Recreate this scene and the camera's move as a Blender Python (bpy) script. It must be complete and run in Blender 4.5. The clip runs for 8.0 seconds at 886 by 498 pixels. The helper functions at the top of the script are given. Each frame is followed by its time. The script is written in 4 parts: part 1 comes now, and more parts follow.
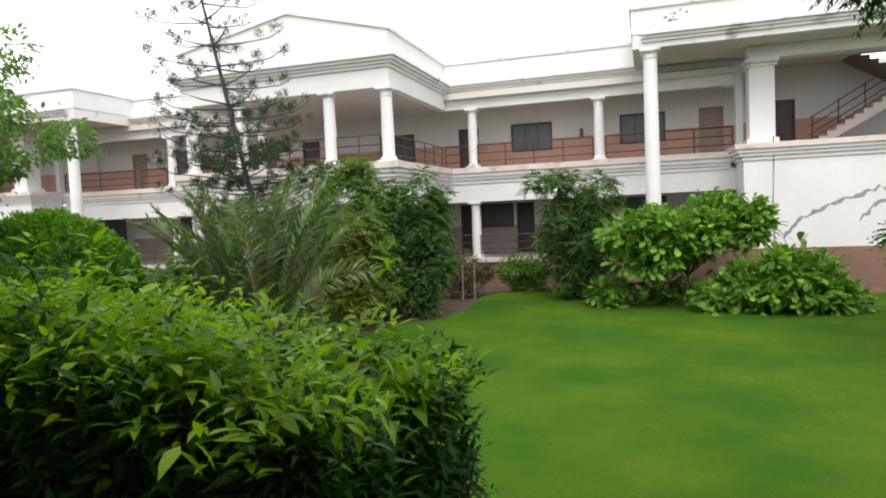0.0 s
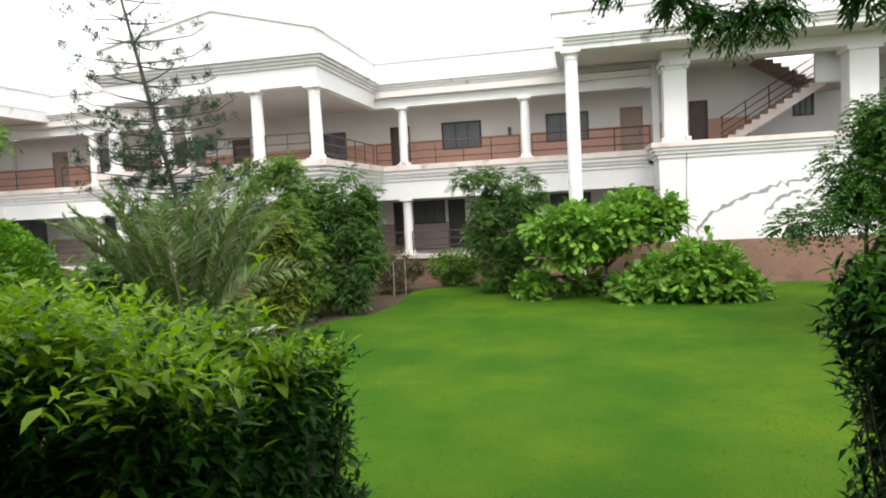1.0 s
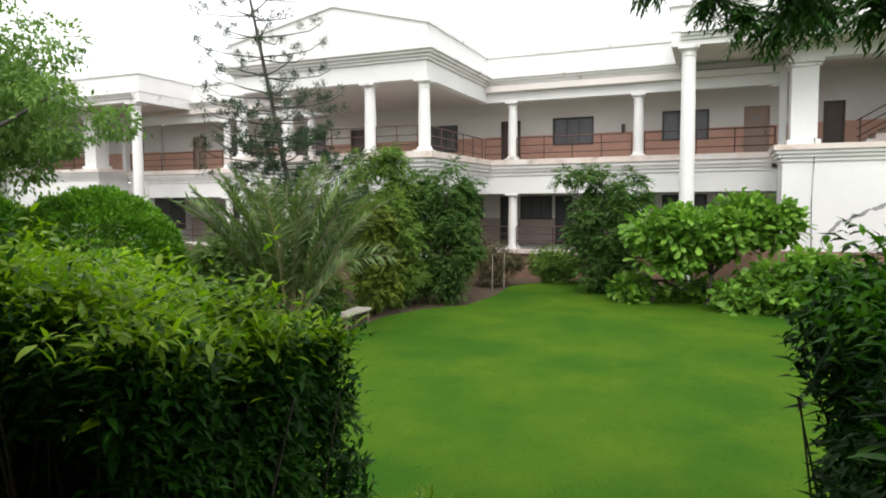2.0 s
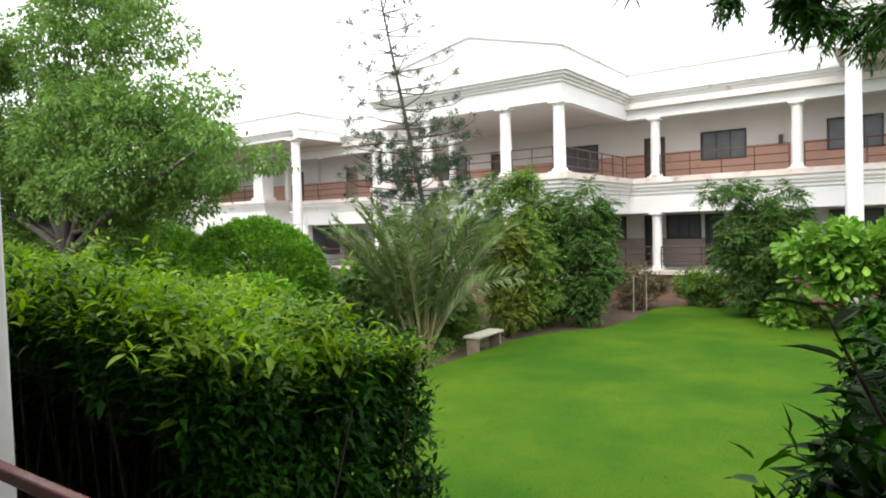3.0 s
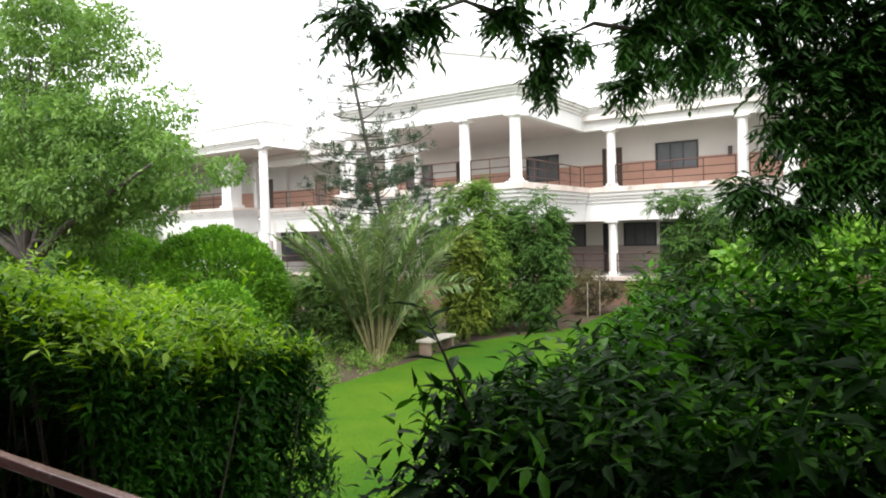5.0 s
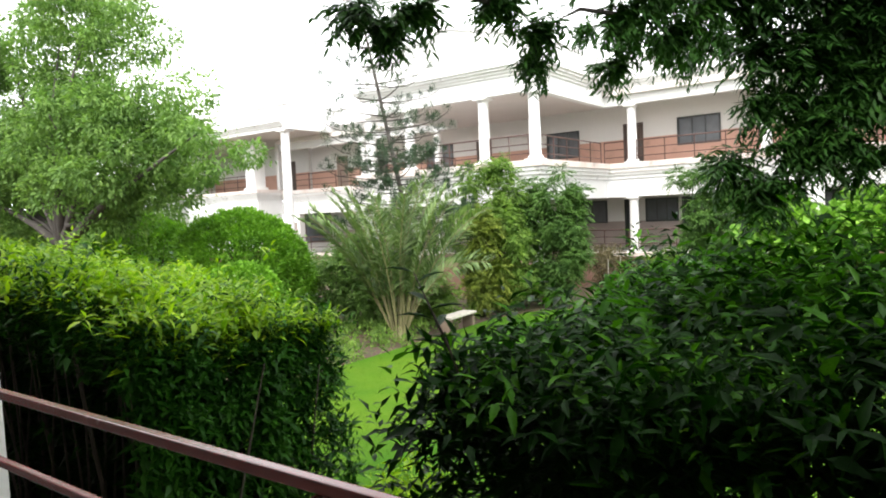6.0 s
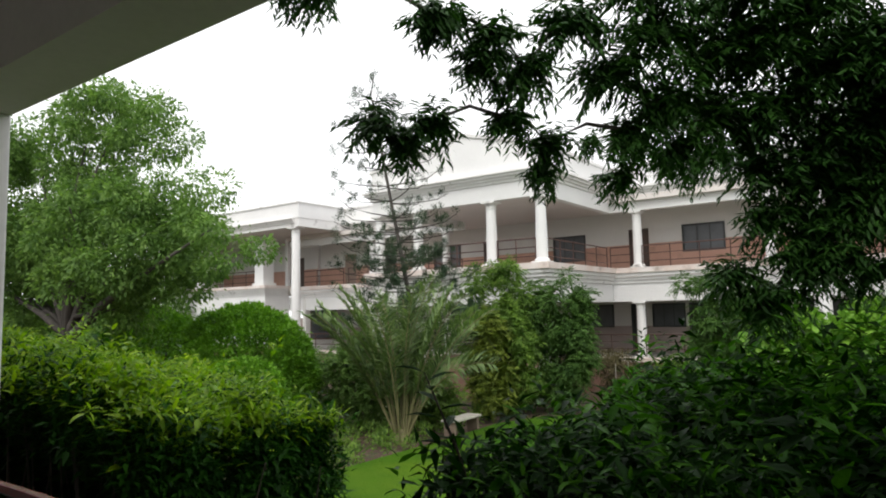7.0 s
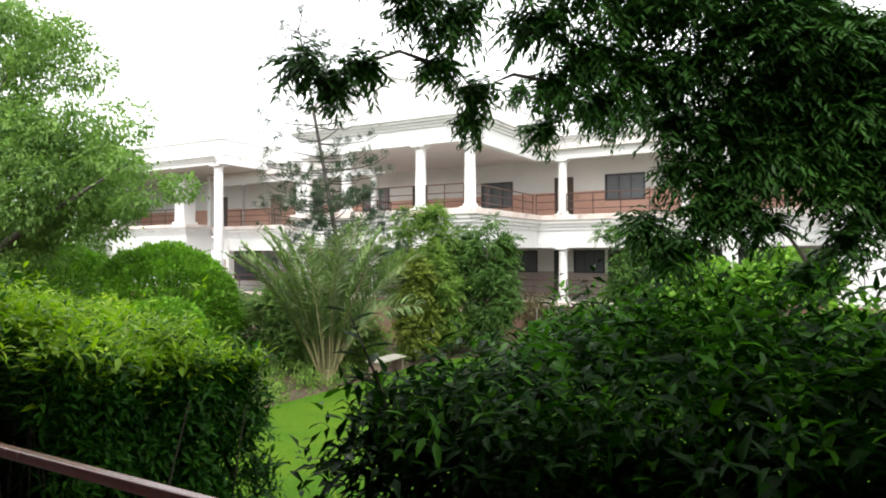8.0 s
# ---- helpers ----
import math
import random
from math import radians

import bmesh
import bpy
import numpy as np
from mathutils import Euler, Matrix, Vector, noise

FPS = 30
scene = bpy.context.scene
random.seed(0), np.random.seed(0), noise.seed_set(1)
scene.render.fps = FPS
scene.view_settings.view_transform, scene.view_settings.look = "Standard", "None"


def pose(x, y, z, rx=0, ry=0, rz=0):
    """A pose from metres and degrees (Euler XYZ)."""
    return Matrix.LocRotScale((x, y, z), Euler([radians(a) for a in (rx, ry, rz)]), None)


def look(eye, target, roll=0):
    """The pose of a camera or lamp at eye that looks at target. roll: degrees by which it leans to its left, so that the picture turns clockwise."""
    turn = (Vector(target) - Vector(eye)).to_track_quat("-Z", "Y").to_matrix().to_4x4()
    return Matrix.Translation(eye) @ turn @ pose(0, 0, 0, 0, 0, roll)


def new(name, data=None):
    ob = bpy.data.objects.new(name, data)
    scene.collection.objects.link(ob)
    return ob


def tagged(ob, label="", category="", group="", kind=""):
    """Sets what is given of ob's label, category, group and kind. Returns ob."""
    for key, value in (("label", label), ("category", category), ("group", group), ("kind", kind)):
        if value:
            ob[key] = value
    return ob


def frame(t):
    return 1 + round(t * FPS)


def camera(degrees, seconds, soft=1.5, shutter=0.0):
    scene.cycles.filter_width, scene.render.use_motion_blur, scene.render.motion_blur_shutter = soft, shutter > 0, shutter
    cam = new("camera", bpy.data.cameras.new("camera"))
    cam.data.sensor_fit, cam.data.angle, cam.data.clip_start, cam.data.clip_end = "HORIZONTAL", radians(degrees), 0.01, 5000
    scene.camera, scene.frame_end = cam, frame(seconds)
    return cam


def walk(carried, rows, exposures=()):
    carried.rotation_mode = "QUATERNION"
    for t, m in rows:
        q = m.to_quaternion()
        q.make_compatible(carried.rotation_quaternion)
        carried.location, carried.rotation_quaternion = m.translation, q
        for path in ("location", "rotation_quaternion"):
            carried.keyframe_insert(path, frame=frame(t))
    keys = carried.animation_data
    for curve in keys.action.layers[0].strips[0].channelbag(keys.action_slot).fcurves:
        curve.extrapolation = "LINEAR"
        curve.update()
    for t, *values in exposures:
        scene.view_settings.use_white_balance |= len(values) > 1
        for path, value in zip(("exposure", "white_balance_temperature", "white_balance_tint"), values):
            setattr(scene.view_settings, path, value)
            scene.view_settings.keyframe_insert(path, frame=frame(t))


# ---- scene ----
cam = camera(67.9, 8.0, soft=1.9)
PATH = [
    (0, (0.917, 0.35, 3.245), (0.327, 2.257, 3.124), -2.6),
    (0.5, (1.136, 0.195, 3.241), (0.569, 2.112, 3.185), -4.7),
    (1, (1.374, 0.048, 3.248), (0.958, 1.999, 3.108), -3.0),
    (1.5, (1.673, 0.033, 3.235), (1.062, 1.936, 3.181), -0.7),
    (1.7, (1.824, -0.002, 3.225), (1.138, 1.873, 3.108), -0.2),
    (2.8, (2.438, 0.109, 3.243), (1.414, 1.823, 3.128), -2.8),
    (3, (2.531, 0.106, 3.236), (1.377, 1.738, 3.164), -1.8),
    (3.5, (2.826, 0.136, 3.266), (1.625, 1.732, 3.16), -1.7),
    (4, (3.074, 0.054, 3.276), (2.106, 1.801, 3.184), -3.8),
    (4.5, (3.229, -0.034, 3.288), (2.249, 1.708, 3.202), -1.4),
    (5, (3.42, -0.099, 3.285), (2.323, 1.572, 3.229), -1.8),
    (5.2, (3.481, -0.111, 3.267), (2.342, 1.526, 3.124), -1.3),
    (6.3, (3.658, -0.272, 3.261), (2.517, 1.367, 3.171), -3.6),
    (6.5, (3.656, -0.275, 3.26), (2.556, 1.395, 3.287), -2.4),
    (7, (3.66, -0.296, 3.265), (2.5, 1.322, 3.452), -1.3),
    (7.5, (3.656, -0.294, 3.261), (2.51, 1.343, 3.357), -0.8),
    (8, (3.709, -0.353, 3.267), (2.725, 1.388, 3.28), -0.3),
]
walk(cam, [(t, look(eye, target, roll)) for t, eye, target, roll in PATH], exposures=((0.0, 0.8), (0.5, 0.9), (1.0, 1.12), (1.5, 0.8), (3.0, 1.26), (4.5, 1.48), (5.2, 1.52), (6.5, 1.98), (7.0, 0.6), (7.5, 0.62), (8.0, 1.46)))

# ---- world and light ----
world = bpy.data.worlds.new("overcast_sky")
scene.world = world
world.use_nodes = True
wn, wl = world.node_tree.nodes, world.node_tree.links
wn.clear()
sky = wn.new("ShaderNodeTexSky")
sky.sky_type, sky.sun_disc = "NISHITA", False
sky.sun_elevation, sky.sun_rotation = radians(58), radians(160)
sky.air_density, sky.dust_density, sky.ozone_density = 1.0, 6.0, 0.6
cloud = wn.new("ShaderNodeMix")
cloud.data_type = "RGBA"
cloud.inputs[0].default_value = 0.85
cloud.inputs[7].default_value = (10.2, 10.2, 10.2, 1)
wbg, wout = wn.new("ShaderNodeBackground"), wn.new("ShaderNodeOutputWorld")
wl.new(sky.outputs[0], cloud.inputs[6])
wl.new(cloud.outputs[2], wbg.inputs[0])
wbg.inputs[1].default_value = 0.115
wl.new(wbg.outputs[0], wout.inputs[0])
sun = new("sun", bpy.data.lights.new("sun", "SUN"))
sun.data.energy, sun.data.angle, sun.data.color = 0.9, radians(25), (1.0, 0.97, 0.92)
sun.matrix_world = look((10, -20, 40), (0, 12, 0))

# ---- materials ----


def shader(name):
    m = bpy.data.materials.new(name)
    m.use_nodes = True
    n, l = m.node_tree.nodes, m.node_tree.links
    return m, n, l, n["Principled BSDF"]


def noise_node(n, l, scale, detail=4, rough=0.6):
    geo = n.new("ShaderNodeNewGeometry")
    t = n.new("ShaderNodeTexNoise")
    t.inputs["Scale"].default_value, t.inputs["Detail"].default_value, t.inputs["Roughness"].default_value = scale, detail, rough
    l.new(geo.outputs["Position"], t.inputs["Vector"])
    return t


def ramp_node(n, l, source, lo, hi, a, b):
    r = n.new("ShaderNodeValToRGB")
    r.color_ramp.elements[0].position, r.color_ramp.elements[1].position = lo, hi
    r.color_ramp.elements[0].color, r.color_ramp.elements[1].color = (*a, 1), (*b, 1)
    l.new(source, r.inputs[0])
    return r


def mix_node(n, l, fac, a, b, mode="MIX"):
    m = n.new("ShaderNodeMix")
    m.data_type, m.blend_type = "RGBA", mode
    for sock, v in ((m.inputs[0], fac), (m.inputs[6], a), (m.inputs[7], b)):
        if isinstance(v, (int, float)):
            sock.default_value = v
        elif isinstance(v, tuple):
            sock.default_value = (*v, 1)
        else:
            l.new(v, sock)
    return m.outputs[2]


def surface(name, a, b, rough=0.75, big=0.7, fine=30.0, bump=0.15, stain=None, stain_lo=0.58, stain_scale=1.3, metal=0.0, streak=False):
    """Two colours mixed at a large and a small scale, with optional stains and a fine relief."""
    m, n, l, p = shader(name)
    t1, t2 = noise_node(n, l, big, 5), noise_node(n, l, fine, 3)
    c = mix_node(n, l, ramp_node(n, l, t1.outputs[0], 0.35, 0.65, (0, 0, 0), (1, 1, 1)).outputs[0], a, b)
    c = mix_node(n, l, 0.25, c, ramp_node(n, l, t2.outputs[0], 0.3, 0.7, tuple(v * 0.75 for v in a), tuple(min(1, v * 1.08) for v in b)).outputs[0])
    if stain:
        geo, mp = n.new("ShaderNodeNewGeometry"), n.new("ShaderNodeMapping")
        mp.inputs["Scale"].default_value = (1, 1, 0.18) if streak else (1, 1, 1)
        t3 = n.new("ShaderNodeTexNoise")
        t3.inputs["Scale"].default_value, t3.inputs["Detail"].default_value = stain_scale, 7
        l.new(geo.outputs["Position"], mp.inputs[0])
        l.new(mp.outputs[0], t3.inputs["Vector"])
        c = mix_node(n, l, ramp_node(n, l, t3.outputs[0], stain_lo, stain_lo + 0.13, (0, 0, 0), (1, 1, 1)).outputs[0], c, stain)
    l.new(c, p.inputs["Base Color"])
    p.inputs["Roughness"].default_value, p.inputs["Metallic"].default_value = rough, metal
    bp = n.new("ShaderNodeBump")
    bp.inputs["Strength"].default_value, bp.inputs["Distance"].default_value = bump, 0.01
    l.new(t2.outputs[0], bp.inputs["Height"])
    l.new(bp.outputs[0], p.inputs["Normal"])
    return m


def foliage(name, dark, light, rough=0.45, through_light=0.3, spot=None, gloss=0.2, clump=2.4):
    """Leaves: each leaf has its own shade; some light comes through."""
    m, n, l, p = shader(name)
    geo, info = n.new("ShaderNodeNewGeometry"), n.new("ShaderNodeObjectInfo")
    add = n.new("ShaderNodeMath")
    add.operation = "ADD"
    l.new(geo.outputs["Random Per Island"], add.inputs[0])
    l.new(info.outputs["Random"], add.inputs[1])
    fr = n.new("ShaderNodeMath")
    fr.operation = "FRACT"
    l.new(add.outputs[0], fr.inputs[0])
    c = ramp_node(n, l, fr.outputs[0], 0.0, 1.0, dark, light)
    if spot:
        e = c.color_ramp.elements.new(0.96)
        e.color = (*light, 1)
        c.color_ramp.elements[2].color = (*spot, 1)
    t = noise_node(n, l, 1.3, 3)
    col = mix_node(n, l, ramp_node(n, l, t.outputs[0], 0.3, 0.75, (0, 0, 0), (0.6, 0.6, 0.6)).outputs[0], c.outputs[0], tuple(0.5 * (u + v) for u, v in zip(dark, light)))
    vein = noise_node(n, l, 160, 2)
    col = mix_node(n, l, 0.3, col, ramp_node(n, l, vein.outputs[0], 0.3, 0.7, tuple(v * 0.7 for v in dark), light).outputs[0])
    # lit clumps and the dark gaps between them, painted into the leaf colour
    clump_shade = noise_node(n, l, clump, 3)
    col = mix_node(n, l, 1.0, col, ramp_node(n, l, clump_shade.outputs[0], 0.32, 0.68, (0.5, 0.55, 0.6), (1.4, 1.3, 1.2)).outputs[0], "MULTIPLY")
    l.new(col, p.inputs["Base Color"])
    p.inputs["Roughness"].default_value, p.inputs["Specular IOR Level"].default_value = rough, gloss
    tr, mx, out = n.new("ShaderNodeBsdfTranslucent"), n.new("ShaderNodeMixShader"), n["Material Output"]
    warm = mix_node(n, l, 1.0, col, (1.0, 1.15, 0.55), "MULTIPLY")
    l.new(warm, tr.inputs[0])
    mx.inputs[0].default_value = through_light
    l.new(p.outputs[0], mx.inputs[1])
    l.new(tr.outputs[0], mx.inputs[2])
    l.new(mx.outputs[0], out.inputs[0])
    return m


M = {}
M["white"] = surface("white_limewash", (0.80, 0.80, 0.79), (0.72, 0.72, 0.72), 0.85, 0.5, 25, 0.12, (0.45, 0.44, 0.43), 0.68, 0.9, streak=True)
M["white_trim"] = surface("weathered_white_trim", (0.8, 0.8, 0.79), (0.71, 0.7, 0.69), 0.85, 0.9, 30, 0.2, (0.36, 0.34, 0.33), 0.6, 1.6)
M["ledge"] = surface("pinkish_worn_ledge", (0.74, 0.71, 0.69), (0.62, 0.5, 0.44), 0.85, 0.8, 30, 0.2, (0.40, 0.34, 0.30), 0.6, 1.5)
M["inner"] = surface("grey_white_plaster", (0.76, 0.75, 0.73), (0.69, 0.68, 0.66), 0.9, 0.6, 20, 0.08)
M["soffit"] = surface("grey_plaster_soffit", (0.72, 0.67, 0.64), (0.65, 0.61, 0.58), 0.9, 0.6, 20, 0.08)
M["salmon"] = surface("salmon_paint", (0.60, 0.36, 0.28), (0.52, 0.30, 0.23), 0.7, 0.7, 22, 0.08, (0.42, 0.26, 0.2), 0.6, 1.1)
M["rail"] = surface("brown_red_rail_paint", (0.085, 0.036, 0.028), (0.06, 0.028, 0.022), 0.5, 2, 60, 0.1)
M["red_rail"] = surface("dark_red_gloss_paint", (0.19, 0.03, 0.03), (0.13, 0.022, 0.022), 0.22, 3, 70, 0.12, (0.28, 0.12, 0.11), 0.66, 18)
M["shutter"] = surface("dark_grey_green_wood", (0.035, 0.042, 0.045), (0.05, 0.055, 0.055), 0.5, 2, 40, 0.2)
M["door"] = surface("brown_door_wood", (0.10, 0.07, 0.055), (0.075, 0.055, 0.045), 0.5, 2, 40, 0.2)
M["tan_door"] = surface("tan_door_paint", (0.36, 0.27, 0.22), (0.30, 0.22, 0.18), 0.6, 2, 40, 0.1)
M["grey_dado"] = surface("pinkish_grey_dado", (0.40, 0.33, 0.31), (0.33, 0.27, 0.25), 0.8, 0.8, 25, 0.1, (0.24, 0.2, 0.18), 0.6, 1.3)
M["stair"] = surface("bare_brown_concrete", (0.26, 0.2, 0.17), (0.19, 0.15, 0.13), 0.9, 1.2, 25, 0.3)
# the rooms' darkness is put into this near-black plaster colour
M["dark"] = surface("painted_dim_plaster", (0.07, 0.07, 0.07), (0.05, 0.05, 0.05), 0.9, 1, 20, 0.1)
M["plinth"] = surface("brown_red_plinth", (0.27, 0.15, 0.11), (0.2, 0.115, 0.09), 0.85, 1.2, 25, 0.3, (0.13, 0.09, 0.07), 0.56, 1.4)
M["concrete"] = surface("pale_bench_concrete", (0.56, 0.53, 0.46), (0.44, 0.41, 0.35), 0.85, 3, 60, 0.3, (0.26, 0.23, 0.18), 0.56, 5)
# brown earth stain, made darker still for the shade beneath the bench seat
M["earthy_shaded"] = surface("shaded_earthy_concrete", (0.24, 0.18, 0.135), (0.17, 0.125, 0.095), 0.9, 4, 60, 0.3)
M["screen"] = surface("dark_grey_window_screen", (0.115, 0.125, 0.14), (0.08, 0.088, 0.098), 0.3, 2, 60, 0.05)
M["floor"] = surface("grey_terrazzo", (0.30, 0.29, 0.27), (0.25, 0.24, 0.22), 0.5, 1.5, 60, 0.05)
M["soil"] = surface("red_brown_soil", (0.115, 0.07, 0.05), (0.08, 0.052, 0.04), 0.95, 2, 30, 0.8, (0.06, 0.07, 0.03), 0.52, 3)
M["bark"] = surface("grey_brown_bark", (0.085, 0.075, 0.065), (0.05, 0.045, 0.04), 0.9, 5, 60, 0.8)
M["twig"] = surface("dark_hedge_twig", (0.06, 0.045, 0.035), (0.035, 0.028, 0.022), 0.85, 6, 60, 0.5)
M["palm_stem"] = surface("palm_leaf_base", (0.22, 0.21, 0.09), (0.13, 0.12, 0.055), 0.7, 5, 40, 0.4)
M["crack"] = surface("grey_bare_plaster", (0.34, 0.34, 0.35), (0.25, 0.25, 0.26), 0.95, 6, 50, 0.5)
M["cable"] = surface("black_cable", (0.05, 0.05, 0.05), (0.07, 0.07, 0.07), 0.6, 6, 50, 0.1)
# older leaves, darkened further for the shade on the hedge's sides
M["hedge"] = foliage("mature_shaded_hedge_leaf", (0.004, 0.03, 0.002), (0.028, 0.105, 0.007), 0.5, 0.22, None, 0.1)
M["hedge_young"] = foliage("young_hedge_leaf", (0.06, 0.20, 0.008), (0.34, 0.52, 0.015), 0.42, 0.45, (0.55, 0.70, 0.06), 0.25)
# near-black green: shade from veranda, neem and hedge depth is put into this colour
M["hedge_shaded"] = foliage("shaded_hedge_leaf", (0.002, 0.014, 0.001), (0.012, 0.055, 0.003), 0.5, 0.22, None, 0.08)
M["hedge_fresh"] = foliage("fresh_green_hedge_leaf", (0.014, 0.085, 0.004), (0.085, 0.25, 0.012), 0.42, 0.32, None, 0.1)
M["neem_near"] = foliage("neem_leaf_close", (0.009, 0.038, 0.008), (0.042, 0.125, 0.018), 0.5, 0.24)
# darker copy of the neem leaf: the young tree's shade is put into its colour
M["neem_shaded"] = foliage("shaded_neem_leaf", (0.014, 0.06, 0.009), (0.08, 0.19, 0.028), 0.5, 0.28)
M["neem"] = foliage("neem_leaf", (0.07, 0.16, 0.03), (0.25, 0.40, 0.085), 0.55, 0.42)
M["neem_mid"] = foliage("dull_green_shrub_leaf", (0.04, 0.11, 0.028), (0.14, 0.26, 0.065), 0.55, 0.36)
M["neem_far"] = foliage("pale_neem_leaf", (0.07, 0.165, 0.04), (0.22, 0.36, 0.10), 0.6, 0.44)
M["dome"] = foliage("clipped_shrub_leaf", (0.07, 0.20, 0.018), (0.20, 0.42, 0.035), 0.55, 0.35)
M["broad"] = foliage("broad_glossy_leaf", (0.06, 0.19, 0.02), (0.25, 0.45, 0.07), 0.35, 0.3)
M["croton"] = foliage("yellow_green_leaf", (0.07, 0.13, 0.02), (0.24, 0.30, 0.05), 0.5, 0.3)
M["pine"] = foliage("dark_grey_green_needle", (0.025, 0.05, 0.03), (0.06, 0.11, 0.055), 0.6, 0.1)
M["palm"] = foliage("grey_green_palm_leaflet", (0.085, 0.16, 0.055), (0.23, 0.32, 0.14), 0.5, 0.35)
M["dry"] = foliage("dry_grey_shrub_leaf", (0.10, 0.10, 0.05), (0.22, 0.19, 0.12), 0.7, 0.2)
M["grass"] = foliage("lawn_blade", (0.028, 0.10, 0.003), (0.085, 0.17, 0.006), 0.8, 0.3, None, 0.05)

m, n, l, p = shader("mown_lawn")
t1, t2, t3 = noise_node(n, l, 0.35, 4), noise_node(n, l, 2.2, 4), noise_node(n, l, 90, 3)
c = mix_node(n, l, ramp_node(n, l, t1.outputs[0], 0.38, 0.66, (0, 0, 0), (1, 1, 1)).outputs[0], (0.023, 0.09, 0.007), (0.094, 0.16, 0.010))
c = mix_node(n, l, ramp_node(n, l, t2.outputs[0], 0.35, 0.7, (0, 0, 0), (0.5, 0.5, 0.5)).outputs[0], c, (0.035, 0.115, 0.004))
c = mix_node(n, l, 0.25, c, ramp_node(n, l, t3.outputs[0], 0.3, 0.7, (0.015, 0.05, 0.002), (0.09, 0.19, 0.006)).outputs[0])
l.new(c, p.inputs["Base Color"])
p.inputs["Roughness"].default_value, p.inputs["Specular IOR Level"].default_value = 0.95, 0.1
bp = n.new("ShaderNodeBump")
bp.inputs["Strength"].default_value, bp.inputs["Distance"].default_value = 0.7, 0.03
l.new(t3.outputs[0], bp.inputs["Height"])
l.new(bp.outputs[0], p.inputs["Normal"])
M["lawn"] = m

# ---- building blocks ----


def thing(name, loc, label, category, group="", kind=""):
    ob = new(name)
    ob.empty_display_size = 0.2
    ob.location = loc
    return tagged(ob, label, category, group, kind)


def hang(ob, parent):
    ob.parent = parent
    if parent.type == "EMPTY":
        ob.matrix_parent_inverse = Matrix.Translation(parent.location).inverted()
    return ob


def part(name, bm, material, parent=None, label="", smooth=False):
    me = bpy.data.meshes.new(name)
    bmesh.ops.recalc_face_normals(bm, faces=bm.faces)
    bm.to_mesh(me)
    bm.free()
    me.materials.append(M[material])
    if smooth:
        me.polygons.foreach_set("use_smooth", [True] * len(me.polygons))
    ob = new(name, me)
    if parent:
        hang(ob, parent)
    return tagged(ob, label)


def part_np(name, verts, faces, material, parent=None, label="", kind=""):
    """A mesh from an array of corners and an array of faces with one number of corners each."""
    me = bpy.data.meshes.new(name)
    faces = np.asarray(faces, dtype=np.int32)
    k = faces.shape[1]
    me.vertices.add(len(verts))
    me.vertices.foreach_set("co", np.asarray(verts, dtype=np.float32).ravel())
    me.loops.add(faces.size)
    me.loops.foreach_set("vertex_index", faces.ravel())
    me.polygons.add(len(faces))
    me.polygons.foreach_set("loop_start", np.arange(0, faces.size, k, dtype=np.int32))
    me.update(calc_edges=True)
    me.materials.append(M[material])
    ob = new(name, me)
    if parent:
        hang(ob, parent)
    return tagged(ob, label, kind=kind)


def box(bm, x0, x1, y0, y1, z0, z1):
    v = [bm.verts.new((x, y, z)) for x in (x0, x1) for y in (y0, y1) for z in (z0, z1)]
    for f in ((0, 1, 3, 2), (4, 6, 7, 5), (0, 4, 5, 1), (2, 3, 7, 6), (0, 2, 6, 4), (1, 5, 7, 3)):
        bm.faces.new([v[i] for i in f])
    return bm


def block(x0, x1, y0, y1, z0, z1, bevel=0.0):
    bm = box(bmesh.new(), x0, x1, y0, y1, z0, z1)
    if bevel:
        bmesh.ops.bevel(bm, geom=list(bm.edges), offset=bevel, segments=2, affect="EDGES", profile=0.6)
    return bm


def lathe(bm, x, y, rings, sides=20):
    """Rings of (height, radius) turned about an upright axis."""
    rows = [[bm.verts.new((x + r * math.cos(2 * math.pi * i / sides), y + r * math.sin(2 * math.pi * i / sides), z)) for i in range(sides)] for z, r in rings]
    for a, b in zip(rows, rows[1:]):
        for i in range(sides):
            j = (i + 1) % sides
            bm.faces.new((a[i], a[j], b[j], b[i]))
    bm.faces.new(rows[0][::-1])
    bm.faces.new(rows[-1])
    return bm


def tube(bm, pts, radii, sides=7):
    """A round limb through points, with a radius at each."""
    rows = []
    for i, q in enumerate(pts):
        q = Vector(q)
        d = (Vector(pts[min(i + 1, len(pts) - 1)]) - Vector(pts[max(i - 1, 0)])).normalized()
        u = d.orthogonal().normalized()
        w = d.cross(u)
        rows.append([bm.verts.new(q + radii[i] * (math.cos(2 * math.pi * k / sides) * u + math.sin(2 * math.pi * k / sides) * w)) for k in range(sides)])
    for a, b in zip(rows, rows[1:]):
        # the ring of the next row is turned to lie nearest
        s = min(range(sides), key=lambda k: (b[k].co - a[0].co).length)
        for i in range(sides):
            j = (i + 1) % sides
            bm.faces.new((a[i], a[j], b[(j + s) % sides], b[(i + s) % sides]))
    bm.faces.new(rows[0][::-1])
    bm.faces.new(rows[-1])
    return bm


